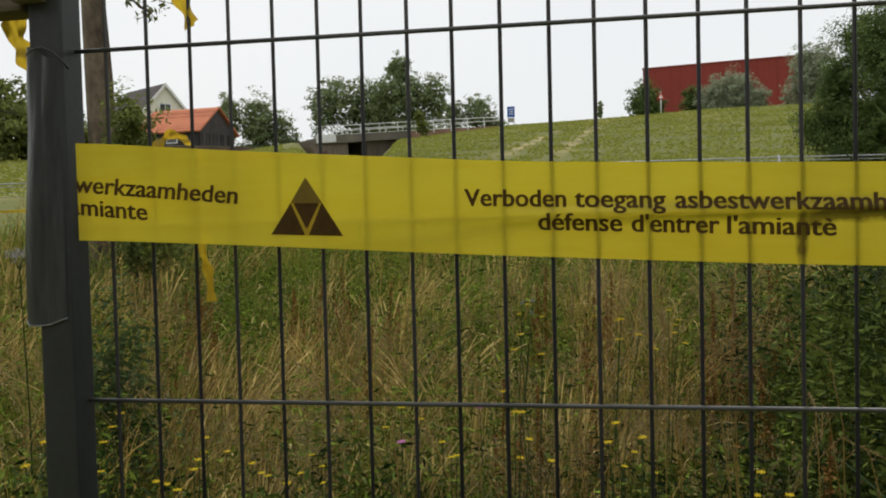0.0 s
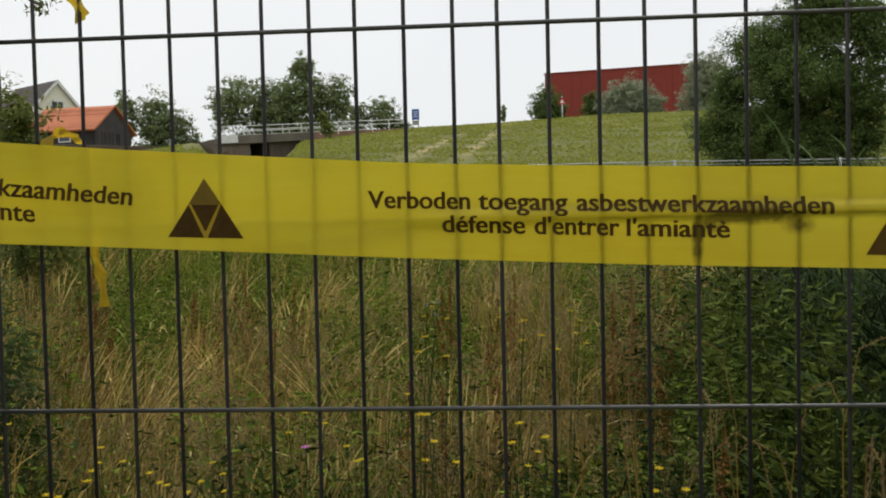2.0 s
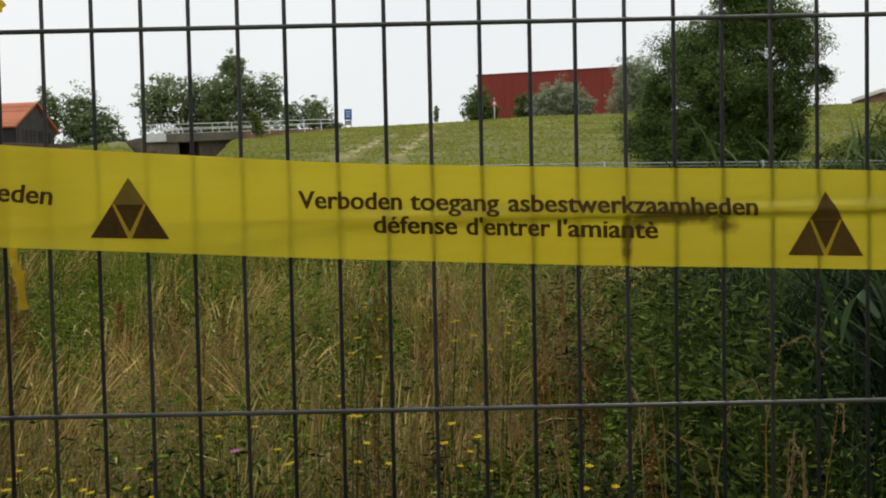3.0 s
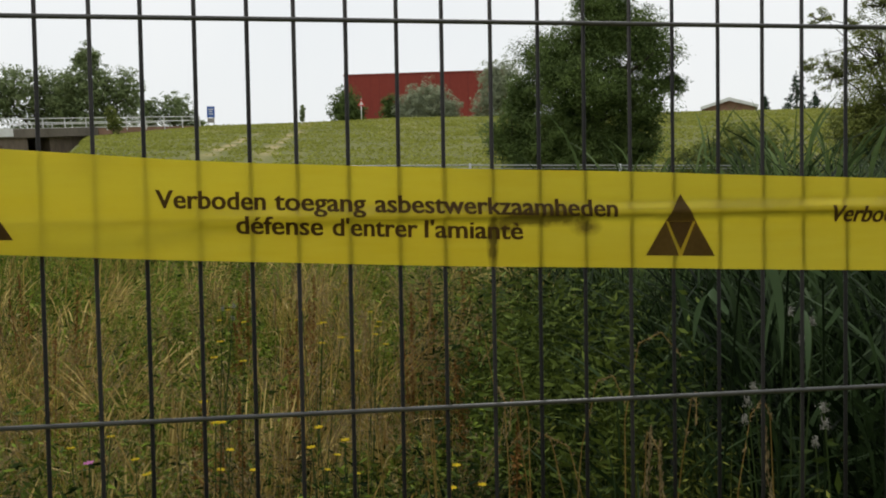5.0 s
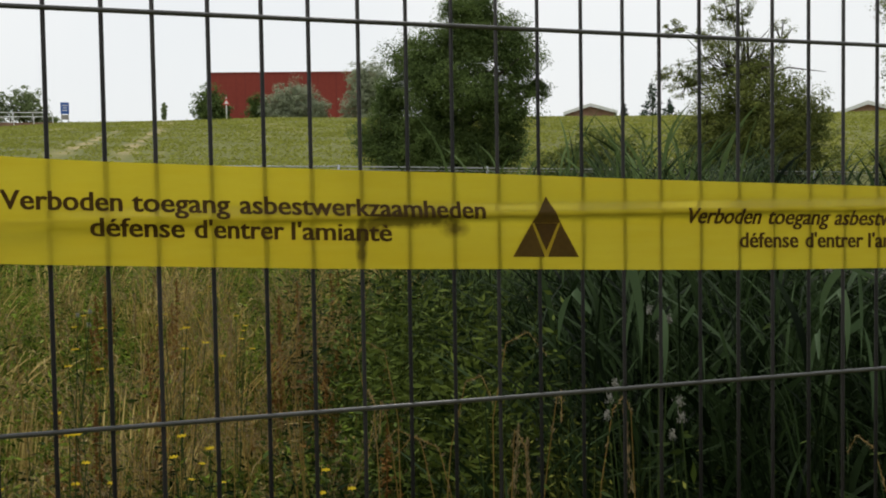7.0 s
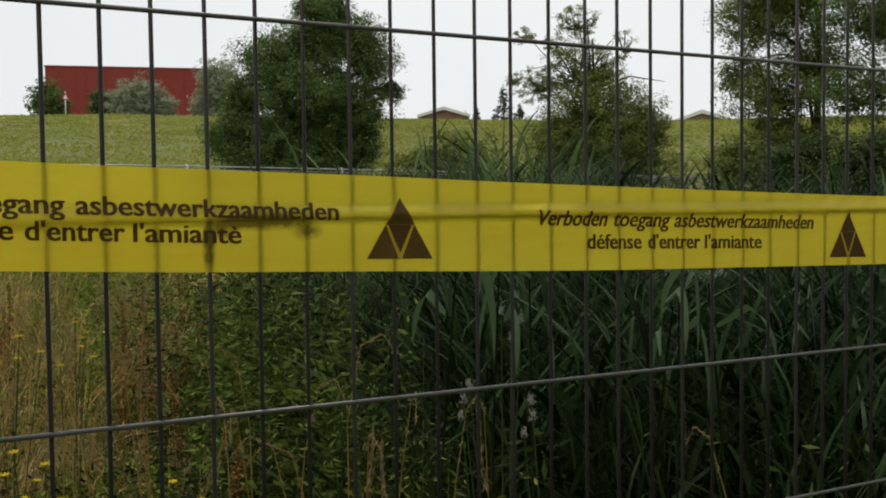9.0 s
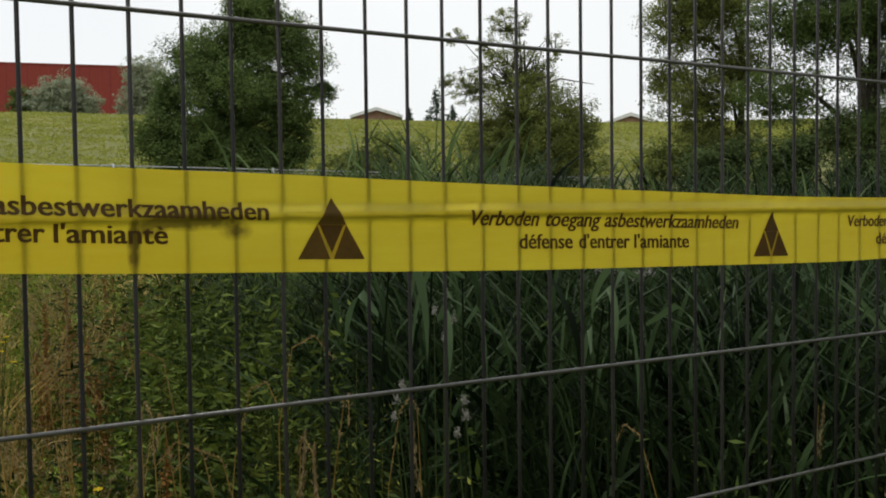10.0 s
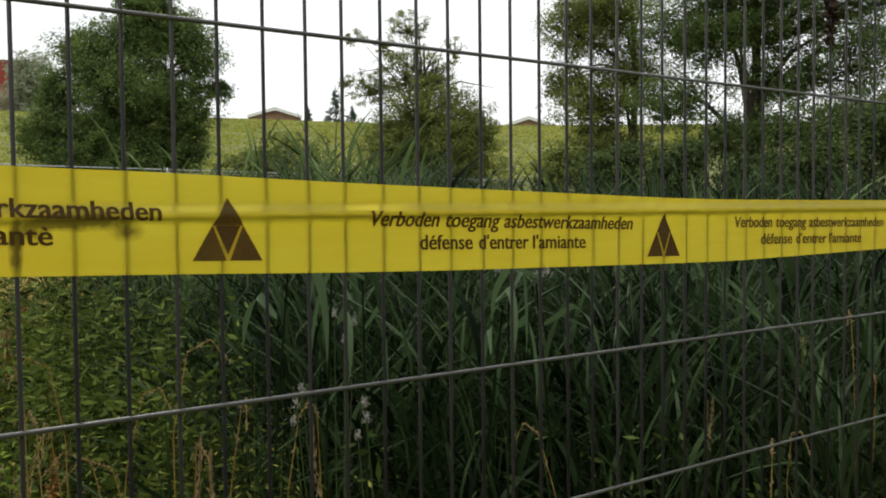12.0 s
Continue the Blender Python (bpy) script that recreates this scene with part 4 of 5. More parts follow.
def dock(height):
    root = tagged(empty("dock_plant"), "withered rust-brown dock with dense seed spikes", "dock plant", group="dock plants in the meadow")
    for k, (lx, ly, top) in enumerate(((0.0, 0.0, 1.0), (0.05, 0.03, 0.86), (-0.05, 0.02, 0.8))):
        bm = bmesh.new()
        add_tube(bm, [(0, 0, 0.05 * k), (lx * 0.5, ly * 0.5, height * top * 0.5), (lx, ly, height * top)], [0.004, 0.003, 0.0015], 5)
        part("stem", bm, M_RUST, root)
        n = 330
        s = rng.random(n)
        whorl = 0.5 + 0.5 * np.sin(s * 55)
        cc = np.stack([lx * (0.4 + 0.6 * s), ly * (0.4 + 0.6 * s), height * top * (0.52 + 0.48 * s)], 1)
        cc[:, :2] += rng.normal(size=(n, 2)) * (0.019 * (1.2 - s) * (0.4 + whorl))[:, None]
        tagged(sheet("seed_spike", *leaves(cc, rng.uniform(0.006, 0.014, n), 0.75), M_RUST, root), kind="stuff")
    bm_leaf = leaves(np.stack([rng.normal(size=9) * 0.06, rng.normal(size=9) * 0.06, rng.uniform(0.15, 0.55, 9)], 1), rng.uniform(0.10, 0.18, 9), 0.3)
    tagged(sheet("leaf", *bm_leaf, M_RUST, root, "shrivelled brown leaves"), kind="stuff")
    return root


def feather_tuft(seed):
    """A tuft of tall grass with soft drooping panicles."""
    root = tagged(empty("feather_grass"), "tuft of tall straw-coloured grass with soft drooping panicles", "grass tuft", group="grass tufts in the meadow")
    r = np.random.default_rng(seed)
    n = 24
    p = np.stack([r.normal(size=n) * 0.05, r.normal(size=n) * 0.05, np.zeros(n)], 1)
    h = r.uniform(0.8, 1.05, n)
    lean = h * r.uniform(0.08, 0.42, n)
    head = r.normal(0.2, 0.6, n)
    tagged(sheet("stalks", *strips(p, h, lean, head, r.uniform(0.0026, 0.0042, n), 6, ((0, 1), (0.9, 0.5)), 0.1), M_DRY, root), kind="stuff")
    per = 40
    s = r.uniform(0.80, 1.03, n * per)
    cc = np.repeat(p, per, 0)
    cc[:, 2] += np.repeat(h, per) * (s - 0.1 * s ** 3)
    out = np.repeat(lean, per) * s ** 2
    cc[:, 0] += out * np.cos(np.repeat(head, per))
    cc[:, 1] += out * np.sin(np.repeat(head, per))
    cc += r.normal(size=cc.shape) * (0.011, 0.011, 0.006) * (1.08 - s)[:, None] * 5
    along = np.stack([np.cos(np.repeat(head, per)) * 0.6, np.sin(np.repeat(head, per)) * 0.6, np.full(n * per, 0.7)], 1)
    tagged(sheet("panicles", *leaves(cc, r.uniform(0.009, 0.018, n * per), 0.2, 1, along), M_PLUME, root), kind="stuff")
    return root


def spots_in(n, az0, az1, d0, d1, h0, h1):
    return [(rng.uniform(az0, az1), rng.uniform(d0, d1), rng.uniform(h0, h1)) for _ in range(n)]


strew(dock(1.0), spots_in(9, -26, -14, 3.2, 6.5, 0.85, 1.0) + spots_in(6, -14, 2, 3.0, 6, 0.8, 1.0) + spots_in(9, 6, 13, 3.2, 5.0, 0.9, 1.1) + [(-4.9, 2.9, 0.95), (12.2, 2.3, 1.05)], 1.0)
for seed, n in ((31, 24), (32, 24), (33, 20)):
    strew(feather_tuft(seed), spots_in(n // 2, -9, 11, 2.5, 6.0, 0.8, 1.05) + spots_in(n // 4, -22, -9, 2.4, 5.0, 0.75, 1.0) + spots_in(n // 4, -36, -22, 2.4, 6.0, 0.75, 1.0), 1.0)

HAWK = flower("yellow_flower", "yellow composite flowers on thin stems among meadow grass", 1.0, M_PETAL, 0.022, ((0, 0, 0), (0.05, 0.02, -0.03), (-0.04, 0.04, -0.05)))
spots = []
for az0, az1, el0, el1, d0, d1, n in ((-35, -24, -15.5, -11, 1.9, 2.6, 6), (-24, -8, -15.5, -12, 1.9, 2.6, 6), (-8, 9, -8.5, -5.5, 2.4, 3.4, 5), (-8, 10, -15, -10, 2.0, 2.6, 5), (-20, 5, -6, -3.5, 3.5, 5.0, 3)):
    for _ in range(n):
        az, el, d = rng.uniform(az0, az1), rng.uniform(el0, el1), rng.uniform(d0, d1)
        gx, gy = polar(az, d)
        spots.append((az, d, EYE_Z + d * math.tan(radians(el)) - float(ground_z(gx, gy))))
strew(HAWK, spots, 1.0)
strew(flower("pink_flower", "small pink clover flower head on a thin stem", 1.0, M_PINK, 0.024, ((0, 0, 0),)), [(-10.8, 2.1, 1.08), (-7.5, 2.6, 0.97)], 1.0)


def plume(height, length):
    root = tagged(empty("grass_plume"), "pale dry grass stalk with a feathery plume", "grass plume", group="grass plumes by the fence")
    bm = bmesh.new()
    pts = [(0, 0, 0), (0.01, 0, height * 0.5), (0.03, 0, height * 0.8), (0.05, 0.0, height)]
    add_tube(bm, pts, [0.0018, 0.0016, 0.0012, 0.0008], 5)
    part("stalk", bm, M_DRY, root)
    n = 80
    s = rng.random(n)
    c = np.stack([0.045 + 0.02 * s, np.zeros(n), height - length + length * s * 1.05], 1) + rng.normal(size=(n, 3)) * (0.0035, 0.0035, 0.003) * (1.3 - s)[:, None]
    along = np.tile((0.1, 0, 1.0), (n, 1))
    tagged(sheet("plume_head", *leaves(c, rng.uniform(0.007, 0.015, n), 0.22, 1, along), M_PLUME, root), kind="stuff")
    return root


def nodding(height):
    root = tagged(empty("nodding_grass"), "dry grass stalk with a drooping seed head", "grass stalk", group="nodding grasses by the fence")
    bm = bmesh.new()
    pts = [(0, 0, 0), (0, 0, height * 0.6), (0.015, 0, height * 0.86), (0.05, 0, height * 0.97), (0.095, 0, height * 0.985), (0.13, 0, height * 0.95)]
    add_tube(bm, pts, [0.0016, 0.0014, 0.0012, 0.001, 0.0008, 0.0006], 5)
    part("stalk", bm, M_DRY, root)
    n = 60
    s = rng.uniform(2.4, 5, n)
    c = np.stack([np.interp(s, np.arange(6), [q[k] for q in pts]) for k in range(3)], 1) + rng.normal(size=(n, 3)) * 0.0018
    tagged(sheet("seed_head", *leaves(c, rng.uniform(0.005, 0.010, n), 0.28), M_PLUME, root), kind="stuff")
    return root


def fluff_plant(height):
    root = tagged(empty("thistle"), "seeding thistle with white fluffy heads on bare stems", "thistle", group="thistles by the fence")
    for hx, hy, hz in ((0, 0, 0), (0.035, 0.01, -0.03), (0.05, -0.01, 0.015)):
        bm = bmesh.new()
        add_tube(bm, [(0, 0, 0), (hx * 0.3, hy, height * 0.6), (hx, hy, height + hz)], [0.0025, 0.0018, 0.0012], 5)
        part("stem", bm, M_STALK, root)
        c = np.array([hx, hy, height + hz]) + rng.normal(size=(70, 3)) * 0.0032
        tagged(sheet("fluff", *leaves(c, rng.uniform(0.004, 0.009, 70), 0.3), M_FLUFF, root), kind="stuff")
    return root


def broad_reed(height, seed):
    root = tagged(empty("reed"), "tall reed with broad pale green hanging leaves", "reed", group="reeds by the fence")
    r = np.random.default_rng(seed)
    bm = bmesh.new()
    add_tube(bm, [(0, 0, 0), (0.01, 0, height * 0.5), (0.05, 0.01, height)], [0.004, 0.0035, 0.002], 6)
    part("stem", bm, M_REED, root)
    for k in range(2):
        z = height * (0.93 + 0.07 * k)
        a = r.uniform(-0.8, 0.8) + (0 if k % 2 else math.pi)
        length, fall = r.uniform(0.10, 0.16), r.uniform(0.12, 0.24)
        v = []
        for i in range(11):
            s = i / 10
            w = 0.0125 * (0.35 + 2.6 * s * (1 - s)) * (1 - s ** 5)
            out = length * (1 - (1 - s) ** 2.2)
            up = 0.09 * s - (fall + 0.09) * max(0.0, s - 0.28) ** 1.2
            cx, cy = 0.03 + math.cos(a) * out, math.sin(a) * out * 0.6
            for o, dz in ((-w, 0.003), (0, 0), (w, 0.003)):
                v.append((cx + o * (0.35 + 0.6 * s), cy + o * 0.25, z + up + o * 0.7 * (1 - s) + dz))
        q = [(i * 3 + k2, i * 3 + k2 + 1, (i + 1) * 3 + k2 + 1, (i + 1) * 3 + k2) for i in range(10) for k2 in range(2)]
        sheet("leaf", v, q, M_REED_PALE, root, smooth=True)
    return root


def top_at(az, el, d):
    gx, gy = polar(az, d)
    return az, d, EYE_Z + d * math.tan(radians(el)) - float(ground_z(gx, gy))


for i, spots_r in enumerate((((26.2, -3.2, 1.85), (35.0, -5.0, 1.9), (44.0, -3.6, 2.2)), ((30.8, -4.2, 1.9), (39.0, -4.6, 2.1)), ((23.5, -3.0, 2.0), (48.5, -5.4, 2.2)))):
    strew(broad_reed(1.0, 20 + i), [top_at(*s) for s in spots_r], 1.0)
strew(plume(1.0, 0.11), [top_at(*s) for s in ((19.2, -13.2, 1.55), (21.9, -13.6, 1.6), (28.2, -10.8, 1.65), (52.0, -11.0, 2.3), (2.5, -6.5, 2.6), (6.5, -5.0, 2.9), (-3, -4.5, 3.2))], 1.0)
strew(nodding(1.0), [top_at(*s) for s in ((20.5, -7.0, 1.8), (13.0, -7.5, 1.9), (16.5, -10, 1.7), (10.0, -8.6, 2.0), (24.5, -10.8, 1.8), (9.0, -5.2, 2.4), (3.0, -5.6, 2.4), (12.0, -10.8, 1.7), (46, -12.5, 1.9), (58, -7, 2.6), (60.5, -5.5, 2.5), (59.5, -9, 2.4), (57.3, -11, 2.3), (5.5, -9, 2.1), (22.6, -13, 1.7), (54, -13.6, 1.8), (-2, -7.5, 2.3), (0.5, -9.5, 2.1), (7.5, -7.2, 2.1), (11, -6.2, 2.3), (14.5, -8.8, 1.9), (17.5, -12.5, 1.6), (15.2, -13.2, 1.6), (-8, -7, 2.5), (-13, -9, 2.3), (-19, -6.5, 2.6), (-26, -8, 2.5), (19.0, -9.2, 1.8))], 1.0)
strew(fluff_plant(1.0), [top_at(*s) for s in ((33.6, -12.4, 1.6), (30.8, -11.4, 1.65), (28.4, -6.8, 2.0), (-6.2, -5.2, 3.4))], 1.0)


# ---------------------------------------------------------------- trees and shrubs
def turned_leaves(centres, size, aspect, outward):
    """Flat pointed leaves that face roughly outward, as on living twigs."""
    n = len(centres)
    face = outward + rng.normal(size=(n, 3)) * 0.55
    face /= np.linalg.norm(face, axis=1)[:, None] + 1e-9
    a = rng.normal(size=(n, 3))
    a -= face * (a * face).sum(1)[:, None]
    a /= np.linalg.norm(a, axis=1)[:, None] + 1e-9
    b = np.cross(face, a) * (size * aspect / 2)[:, None]
    a = a * (size / 2)[:, None]
    v = np.stack([centres - a, centres + b - a * 0.1, centres + a, centres - b - a * 0.1], 1).reshape(-1, 3)
    return v, np.arange(n * 4).reshape(n, 4)


def tree(name, label, az, d, top, crowns, leaf_mat, count, leaf, trunk_r, aspect=0.5, limbs=7, clump=0.35, trunk_top=0.8, category="tree", limb_from=0.25, core=0.35, bark=None, per=30, twigs=0, reach=(0.45, 1.03), swell_by=1.0):
    """crowns: ellipsoids (sideways, away, height of the middle above ground, half width, half depth, half height).
    Leaves sit in tufts on the ends of twigs, so that the crown has lit tufts and dark hollows."""
    x, y = polar(az, d)
    z = float(ground_z(x, y)) - 0.1
    root = tagged(empty(name, x, y, z, -az), label, category)
    all_crowns = np.array(crowns, float)
    all_crowns[:, 3:] *= swell_by
    weight = (all_crowns[:, 3] * all_crowns[:, 4] * all_crowns[:, 5]) ** 0.62
    weight /= weight.sum()
    tufts = max(12, count // per)
    pick = rng.choice(len(crowns), size=tufts, p=weight)
    cr = all_crowns[pick]
    dirs = rng.normal(size=(tufts, 3))
    dirs /= np.linalg.norm(dirs, axis=1)[:, None]
    rad = rng.uniform(reach[0] ** 2, reach[1] ** 2, tufts) ** 0.5
    centre = cr[:, :3] + dirs * cr[:, 3:] * rad[:, None]
    spread = clump * rng.uniform(0.55, 1.35, tufts) * cr[:, 3:].min(1) ** 0.5
    off = rng.normal(size=(tufts, per, 3))
    off /= np.linalg.norm(off, axis=2)[:, :, None]
    off *= (rng.random((tufts, per)) ** 0.5)[:, :, None]
    shape = np.stack([rng.uniform(0.7, 1.25, tufts), rng.uniform(0.7, 1.25, tufts), rng.uniform(0.45, 0.8, tufts)], 1)
    c = (centre[:, None, :] + off * (spread[:, None] * shape)[:, None, :]).reshape(-1, 3)
    face = (off * 0.8 + dirs[:, None, :] * 0.5 + np.array((0, 0, 0.75))).reshape(-1, 3)
    c[:, 2] = np.maximum(c[:, 2], 0.05)
    pieces = [turned_leaves(c, rng.uniform(0.6, 1.3, len(c)) * leaf, aspect, face)]
    m = int(count * core)
    if m:
        inner = all_crowns[rng.choice(len(crowns), size=m, p=weight)]
        way = rng.normal(size=(m, 3))
        way *= (rng.random(m) ** 0.4 * 0.74 / np.linalg.norm(way, axis=1))[:, None]
        ci = inner[:, :3] + way * inner[:, 3:]
        ci[:, 2] = np.maximum(ci[:, 2], 0.05)
        pieces.append(leaves(ci, rng.uniform(0.9, 1.8, m) * leaf, aspect))
    bm = bmesh.new()
    h = top * trunk_top
    pts = [(0.15 * math.sin(i * 1.3 + az) * i / 6 * top * 0.08, 0.03 * i, h * i / 6) for i in range(7)]
    add_tube(bm, pts, [trunk_r * (1.25 - 0.16 * i) if i else trunk_r * 1.5 for i in range(7)], 9)
    for k in range(limbs):
        cx, cy, cz, rx, ry, rz = crowns[k % len(crowns)]
        s = limb_from + (0.85 - limb_from) * (k + 0.5) / limbs
        a = Vector(pts[int(s * 6)])
        e = Vector((cx + rx * 0.75 * math.cos(k * 2.4), cy + ry * 0.75 * math.sin(k * 2.4), max(cz + rz * 0.5 * math.sin(k * 1.7), a.z + 0.15)))
        mid = a.lerp(e, 0.5) + Vector((0, 0, 0.12 * (e - a).length))
        r = trunk_r * (0.62 - 0.3 * s)
        add_tube(bm, [a, a.lerp(mid, 0.6), mid, e.lerp(mid, 0.4), e], [r, r * 0.85, r * 0.7, r * 0.45, r * 0.2], 6)
    for k in range(min(twigs, tufts)):
        e = Vector(centre[k])
        a = Vector(cr[k, :3]) + Vector((0, 0, -0.4 * cr[k, 5]))
        mid = a.lerp(e, 0.55) + Vector((0, 0, -0.10 * (e - a).length))
        tip = e + (e - mid) * 0.15
        add_tube(bm, [a, mid, e, tip], [leaf * 0.24, leaf * 0.18, leaf * 0.10, leaf * 0.05], 4)
    part("trunk", bm, bark or M_BARK, root, "branched trunk", smooth=True)
    sheet("crown", *joined(*pieces), leaf_mat, root, "uneven crown of small leaves")
    return root


# young tree close behind the fence, its crown above
tree("young_tree", "rough-barked tree in the meadow behind the fence", -30.5, 10, 8.6, ((0, 0, 6.6, 2.2, 2.2, 1.5), (1.1, 0, 5.2, 0.9, 1.1, 0.5), (0.52, 0, 3.12, 0.36, 0.3, 0.16)), M_LEAF_B, 7000, 0.085, 0.15, 0.3, limbs=6, trunk_top=0.8, limb_from=0.5, core=0.1, bark=M_BARK_YOUNG, twigs=60)
tree("shrub", "light green leafy shrub beside the young tree", -29.0, 7.0, 2.3, ((-0.04, 0, 1.78, 0.17, 0.3, 0.45), (0.06, 0, 1.7, 0.2, 0.3, 0.4), (-0.02, 0.1, 1.9, 0.14, 0.2, 0.3), (0.02, 0, 1.25, 0.32, 0.4, 0.6), (0.16, 0, 0.9, 0.38, 0.4, 0.6), (0.22, 0, 1.35, 0.18, 0.3, 0.34)), M_LEAF_B, 4600, 0.055, 0.02, 0.35, limbs=5, clump=0.25, category="shrub")
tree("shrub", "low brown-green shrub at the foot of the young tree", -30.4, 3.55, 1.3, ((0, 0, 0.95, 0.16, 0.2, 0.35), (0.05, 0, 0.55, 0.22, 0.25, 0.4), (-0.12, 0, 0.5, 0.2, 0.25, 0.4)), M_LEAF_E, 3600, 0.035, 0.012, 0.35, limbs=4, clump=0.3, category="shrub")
# dense round tree and its neighbours beyond the reeds
tree("broad_tree", "broad dark green tree with dense foliage down to the grass", 17.2, 24, 5.2,
     ((0.95, 0.23, 4.05, 1.2, 1.15, 0.74), (0.35, 0.1, 3.9, 1.0, 1.0, 0.7), (1.69, -0.29, 3.34, 0.7, 0.68, 0.72), (2.27, 0.19, 2.62, 0.36, 0.39, 0.28), (-0.80, 0.07, 3.38, 0.95, 1.03, 0.75), (-1.55, 0.2, 2.35, 0.55, 0.71, 0.6), (0.05, -0.18, 2.56, 1.55, 1.59, 1.0), (1.33, -0.3, 2.12, 0.85, 0.89, 0.84), (-1.84, -0.05, 1.38, 0.75, 0.75, 0.74), (-0.49, 0.3, 1.36, 1.7, 1.7, 0.83), (1.11, 0.26, 1.12, 1.05, 1.09, 0.64), (0.5, -0.29, 4.66, 0.75, 0.8, 0.46), (-0.3, 0, 0.6, 2.0, 1.5, 0.6)), M_LEAF_A, 125000, 0.072, 0.16, 0.42, limbs=12, clump=0.36, core=0.36, per=70, twigs=120, swell_by=1.08)
tree("loose_tree", "loosely branched green tree with an open top", 35.2, 24, 4.8,
     ((0.21, -0.09, 2.08, 1.25, 1.33, 0.87), (0.5, -0.3, 1.19, 1.45, 1.41, 0.73), (-0.98, -0.27, 1.34, 0.81, 0.81, 0.73), (1.39, 0.29, 1.6, 0.56, 0.61, 0.66), (0.3, 0, 0.5, 1.9, 1.4, 0.5)), M_LEAF_B, 52000, 0.070, 0.07, 0.42, limbs=11, clump=0.34, core=0.2, per=60, twigs=80, swell_by=1.08)
tree("loose_tree", "slender thin-leaved green tree with open boughs", 34.9, 24.4, 4.9,
     ((-0.31, -0.04, 3.1, 0.96, 0.96, 0.75), (-1.42, 0.08, 2.73, 0.62, 0.66, 0.5), (-0.31, -0.04, 4.3, 0.53, 0.53, 0.42), (-1.65, -0.23, 3.95, 0.29, 0.29, 0.22), (0.87, -0.29, 3.6, 0.36, 0.35, 0.36), (-2.0, 0.23, 2.87, 0.23, 0.23, 0.23), (-0.83, 0.16, 3.8, 0.36, 0.35, 0.3), (0.4, 0.1, 3.0, 0.5, 0.5, 0.5)), M_LEAF_B, 15000, 0.066, 0.055, 0.42, limbs=16, clump=0.26, core=0.0, per=45, twigs=200, trunk_top=0.9)
tree("tall_tree", "tall open tree with dark limbs and airy foliage", 55.0, 20, 8.0,
     ((-1.33, 0.26, 3.69, 1.03, 1.03, 0.68), (-1.54, -0.03, 2.16, 0.87, 0.87, 0.7), (-0.42, -0.17, 3.52, 1.01, 1.01, 0.67), (0.89, 0.0, 3.78, 1.17, 1.17, 0.6), (0.59, 0.3, 2.54, 1.08, 1.08, 0.56), (1.75, -0.3, 2.81, 0.93, 0.93, 0.71), (0.71, -0.27, 1.39, 1.29, 1.29, 0.51), (2.18, 0.17, 1.56, 0.81, 0.81, 0.77), (-0.5, 0.28, 1.3, 0.9, 0.9, 0.53), (2.96, -0.26, 3.27, 0.97, 0.97, 0.84), (-0.1, -0.27, 4.5, 1.54, 1.54, 0.6), (1.93, -0.15, 4.5, 1.5, 1.4, 0.7), (0.6, 0.3, 5.6, 2.4, 1.6, 0.9), (4.2, 0, 3.0, 1.2, 1.2, 1.6)), M_LEAF_A, 185000, 0.072, 0.13, 0.4, limbs=22, clump=0.40, core=0.06, per=60, twigs=300, reach=(0.25, 1.08), swell_by=1.1)
tree("leaning_tree", "slender open tree with airy foliage", 48.0, 22, 7.0,
     ((-1.17, -0.3, 3.83, 0.86, 0.86, 0.77), (-1.63, 0.25, 2.71, 0.56, 0.56, 0.52), (-0.82, -0.29, 2.1, 1.06, 1.06, 0.72), (-0.51, -0.27, 4.34, 1.05, 1.05, 0.63), (0.02, 0.09, 3.0, 0.71, 0.74, 0.77), (-0.55, -0.2, 1.09, 0.92, 0.92, 0.53), (-0.3, 0, 5.4, 1.1, 1.1, 0.7)), M_LEAF_B, 66000, 0.072, 0.08, 0.4, limbs=14, clump=0.36, core=0.08, per=60, twigs=200, reach=(0.25, 1.08), swell_by=1.1)
tree("bush", "low rounded green bush at the foot of the bank", 26.5, 22, 1.9, ((0, 0, 0.9, 1.1, 0.9, 0.9), (-0.9, 0, 0.6, 0.8, 0.8, 0.6)), M_LEAF_B, 3000, 0.11, 0.04, 0.5, limbs=5, clump=0.3, category="bush")
tree("bush", "low rounded green bush at the foot of the bank", 43.8, 21, 1.5, ((0, 0, 0.7, 0.9, 0.8, 0.7),), M_LEAF_B, 2000, 0.10, 0.04, 0.5, limbs=5, clump=0.3, category="bush")
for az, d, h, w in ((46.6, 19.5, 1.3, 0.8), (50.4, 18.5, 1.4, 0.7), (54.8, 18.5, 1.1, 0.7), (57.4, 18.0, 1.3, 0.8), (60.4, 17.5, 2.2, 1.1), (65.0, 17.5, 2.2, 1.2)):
    tree("undergrowth_bush", "dense bush under the tall trees, shade put into its leaf colour", az, d, h, ((0, 0, h * 0.5, w, w, h * 0.45), (w * 0.4, 0, h * 0.72, w * 0.6, w * 0.7, h * 0.26)), M_LEAF_E, 7000, 0.08, 0.05, 0.45, limbs=6, clump=0.35, category="bush")
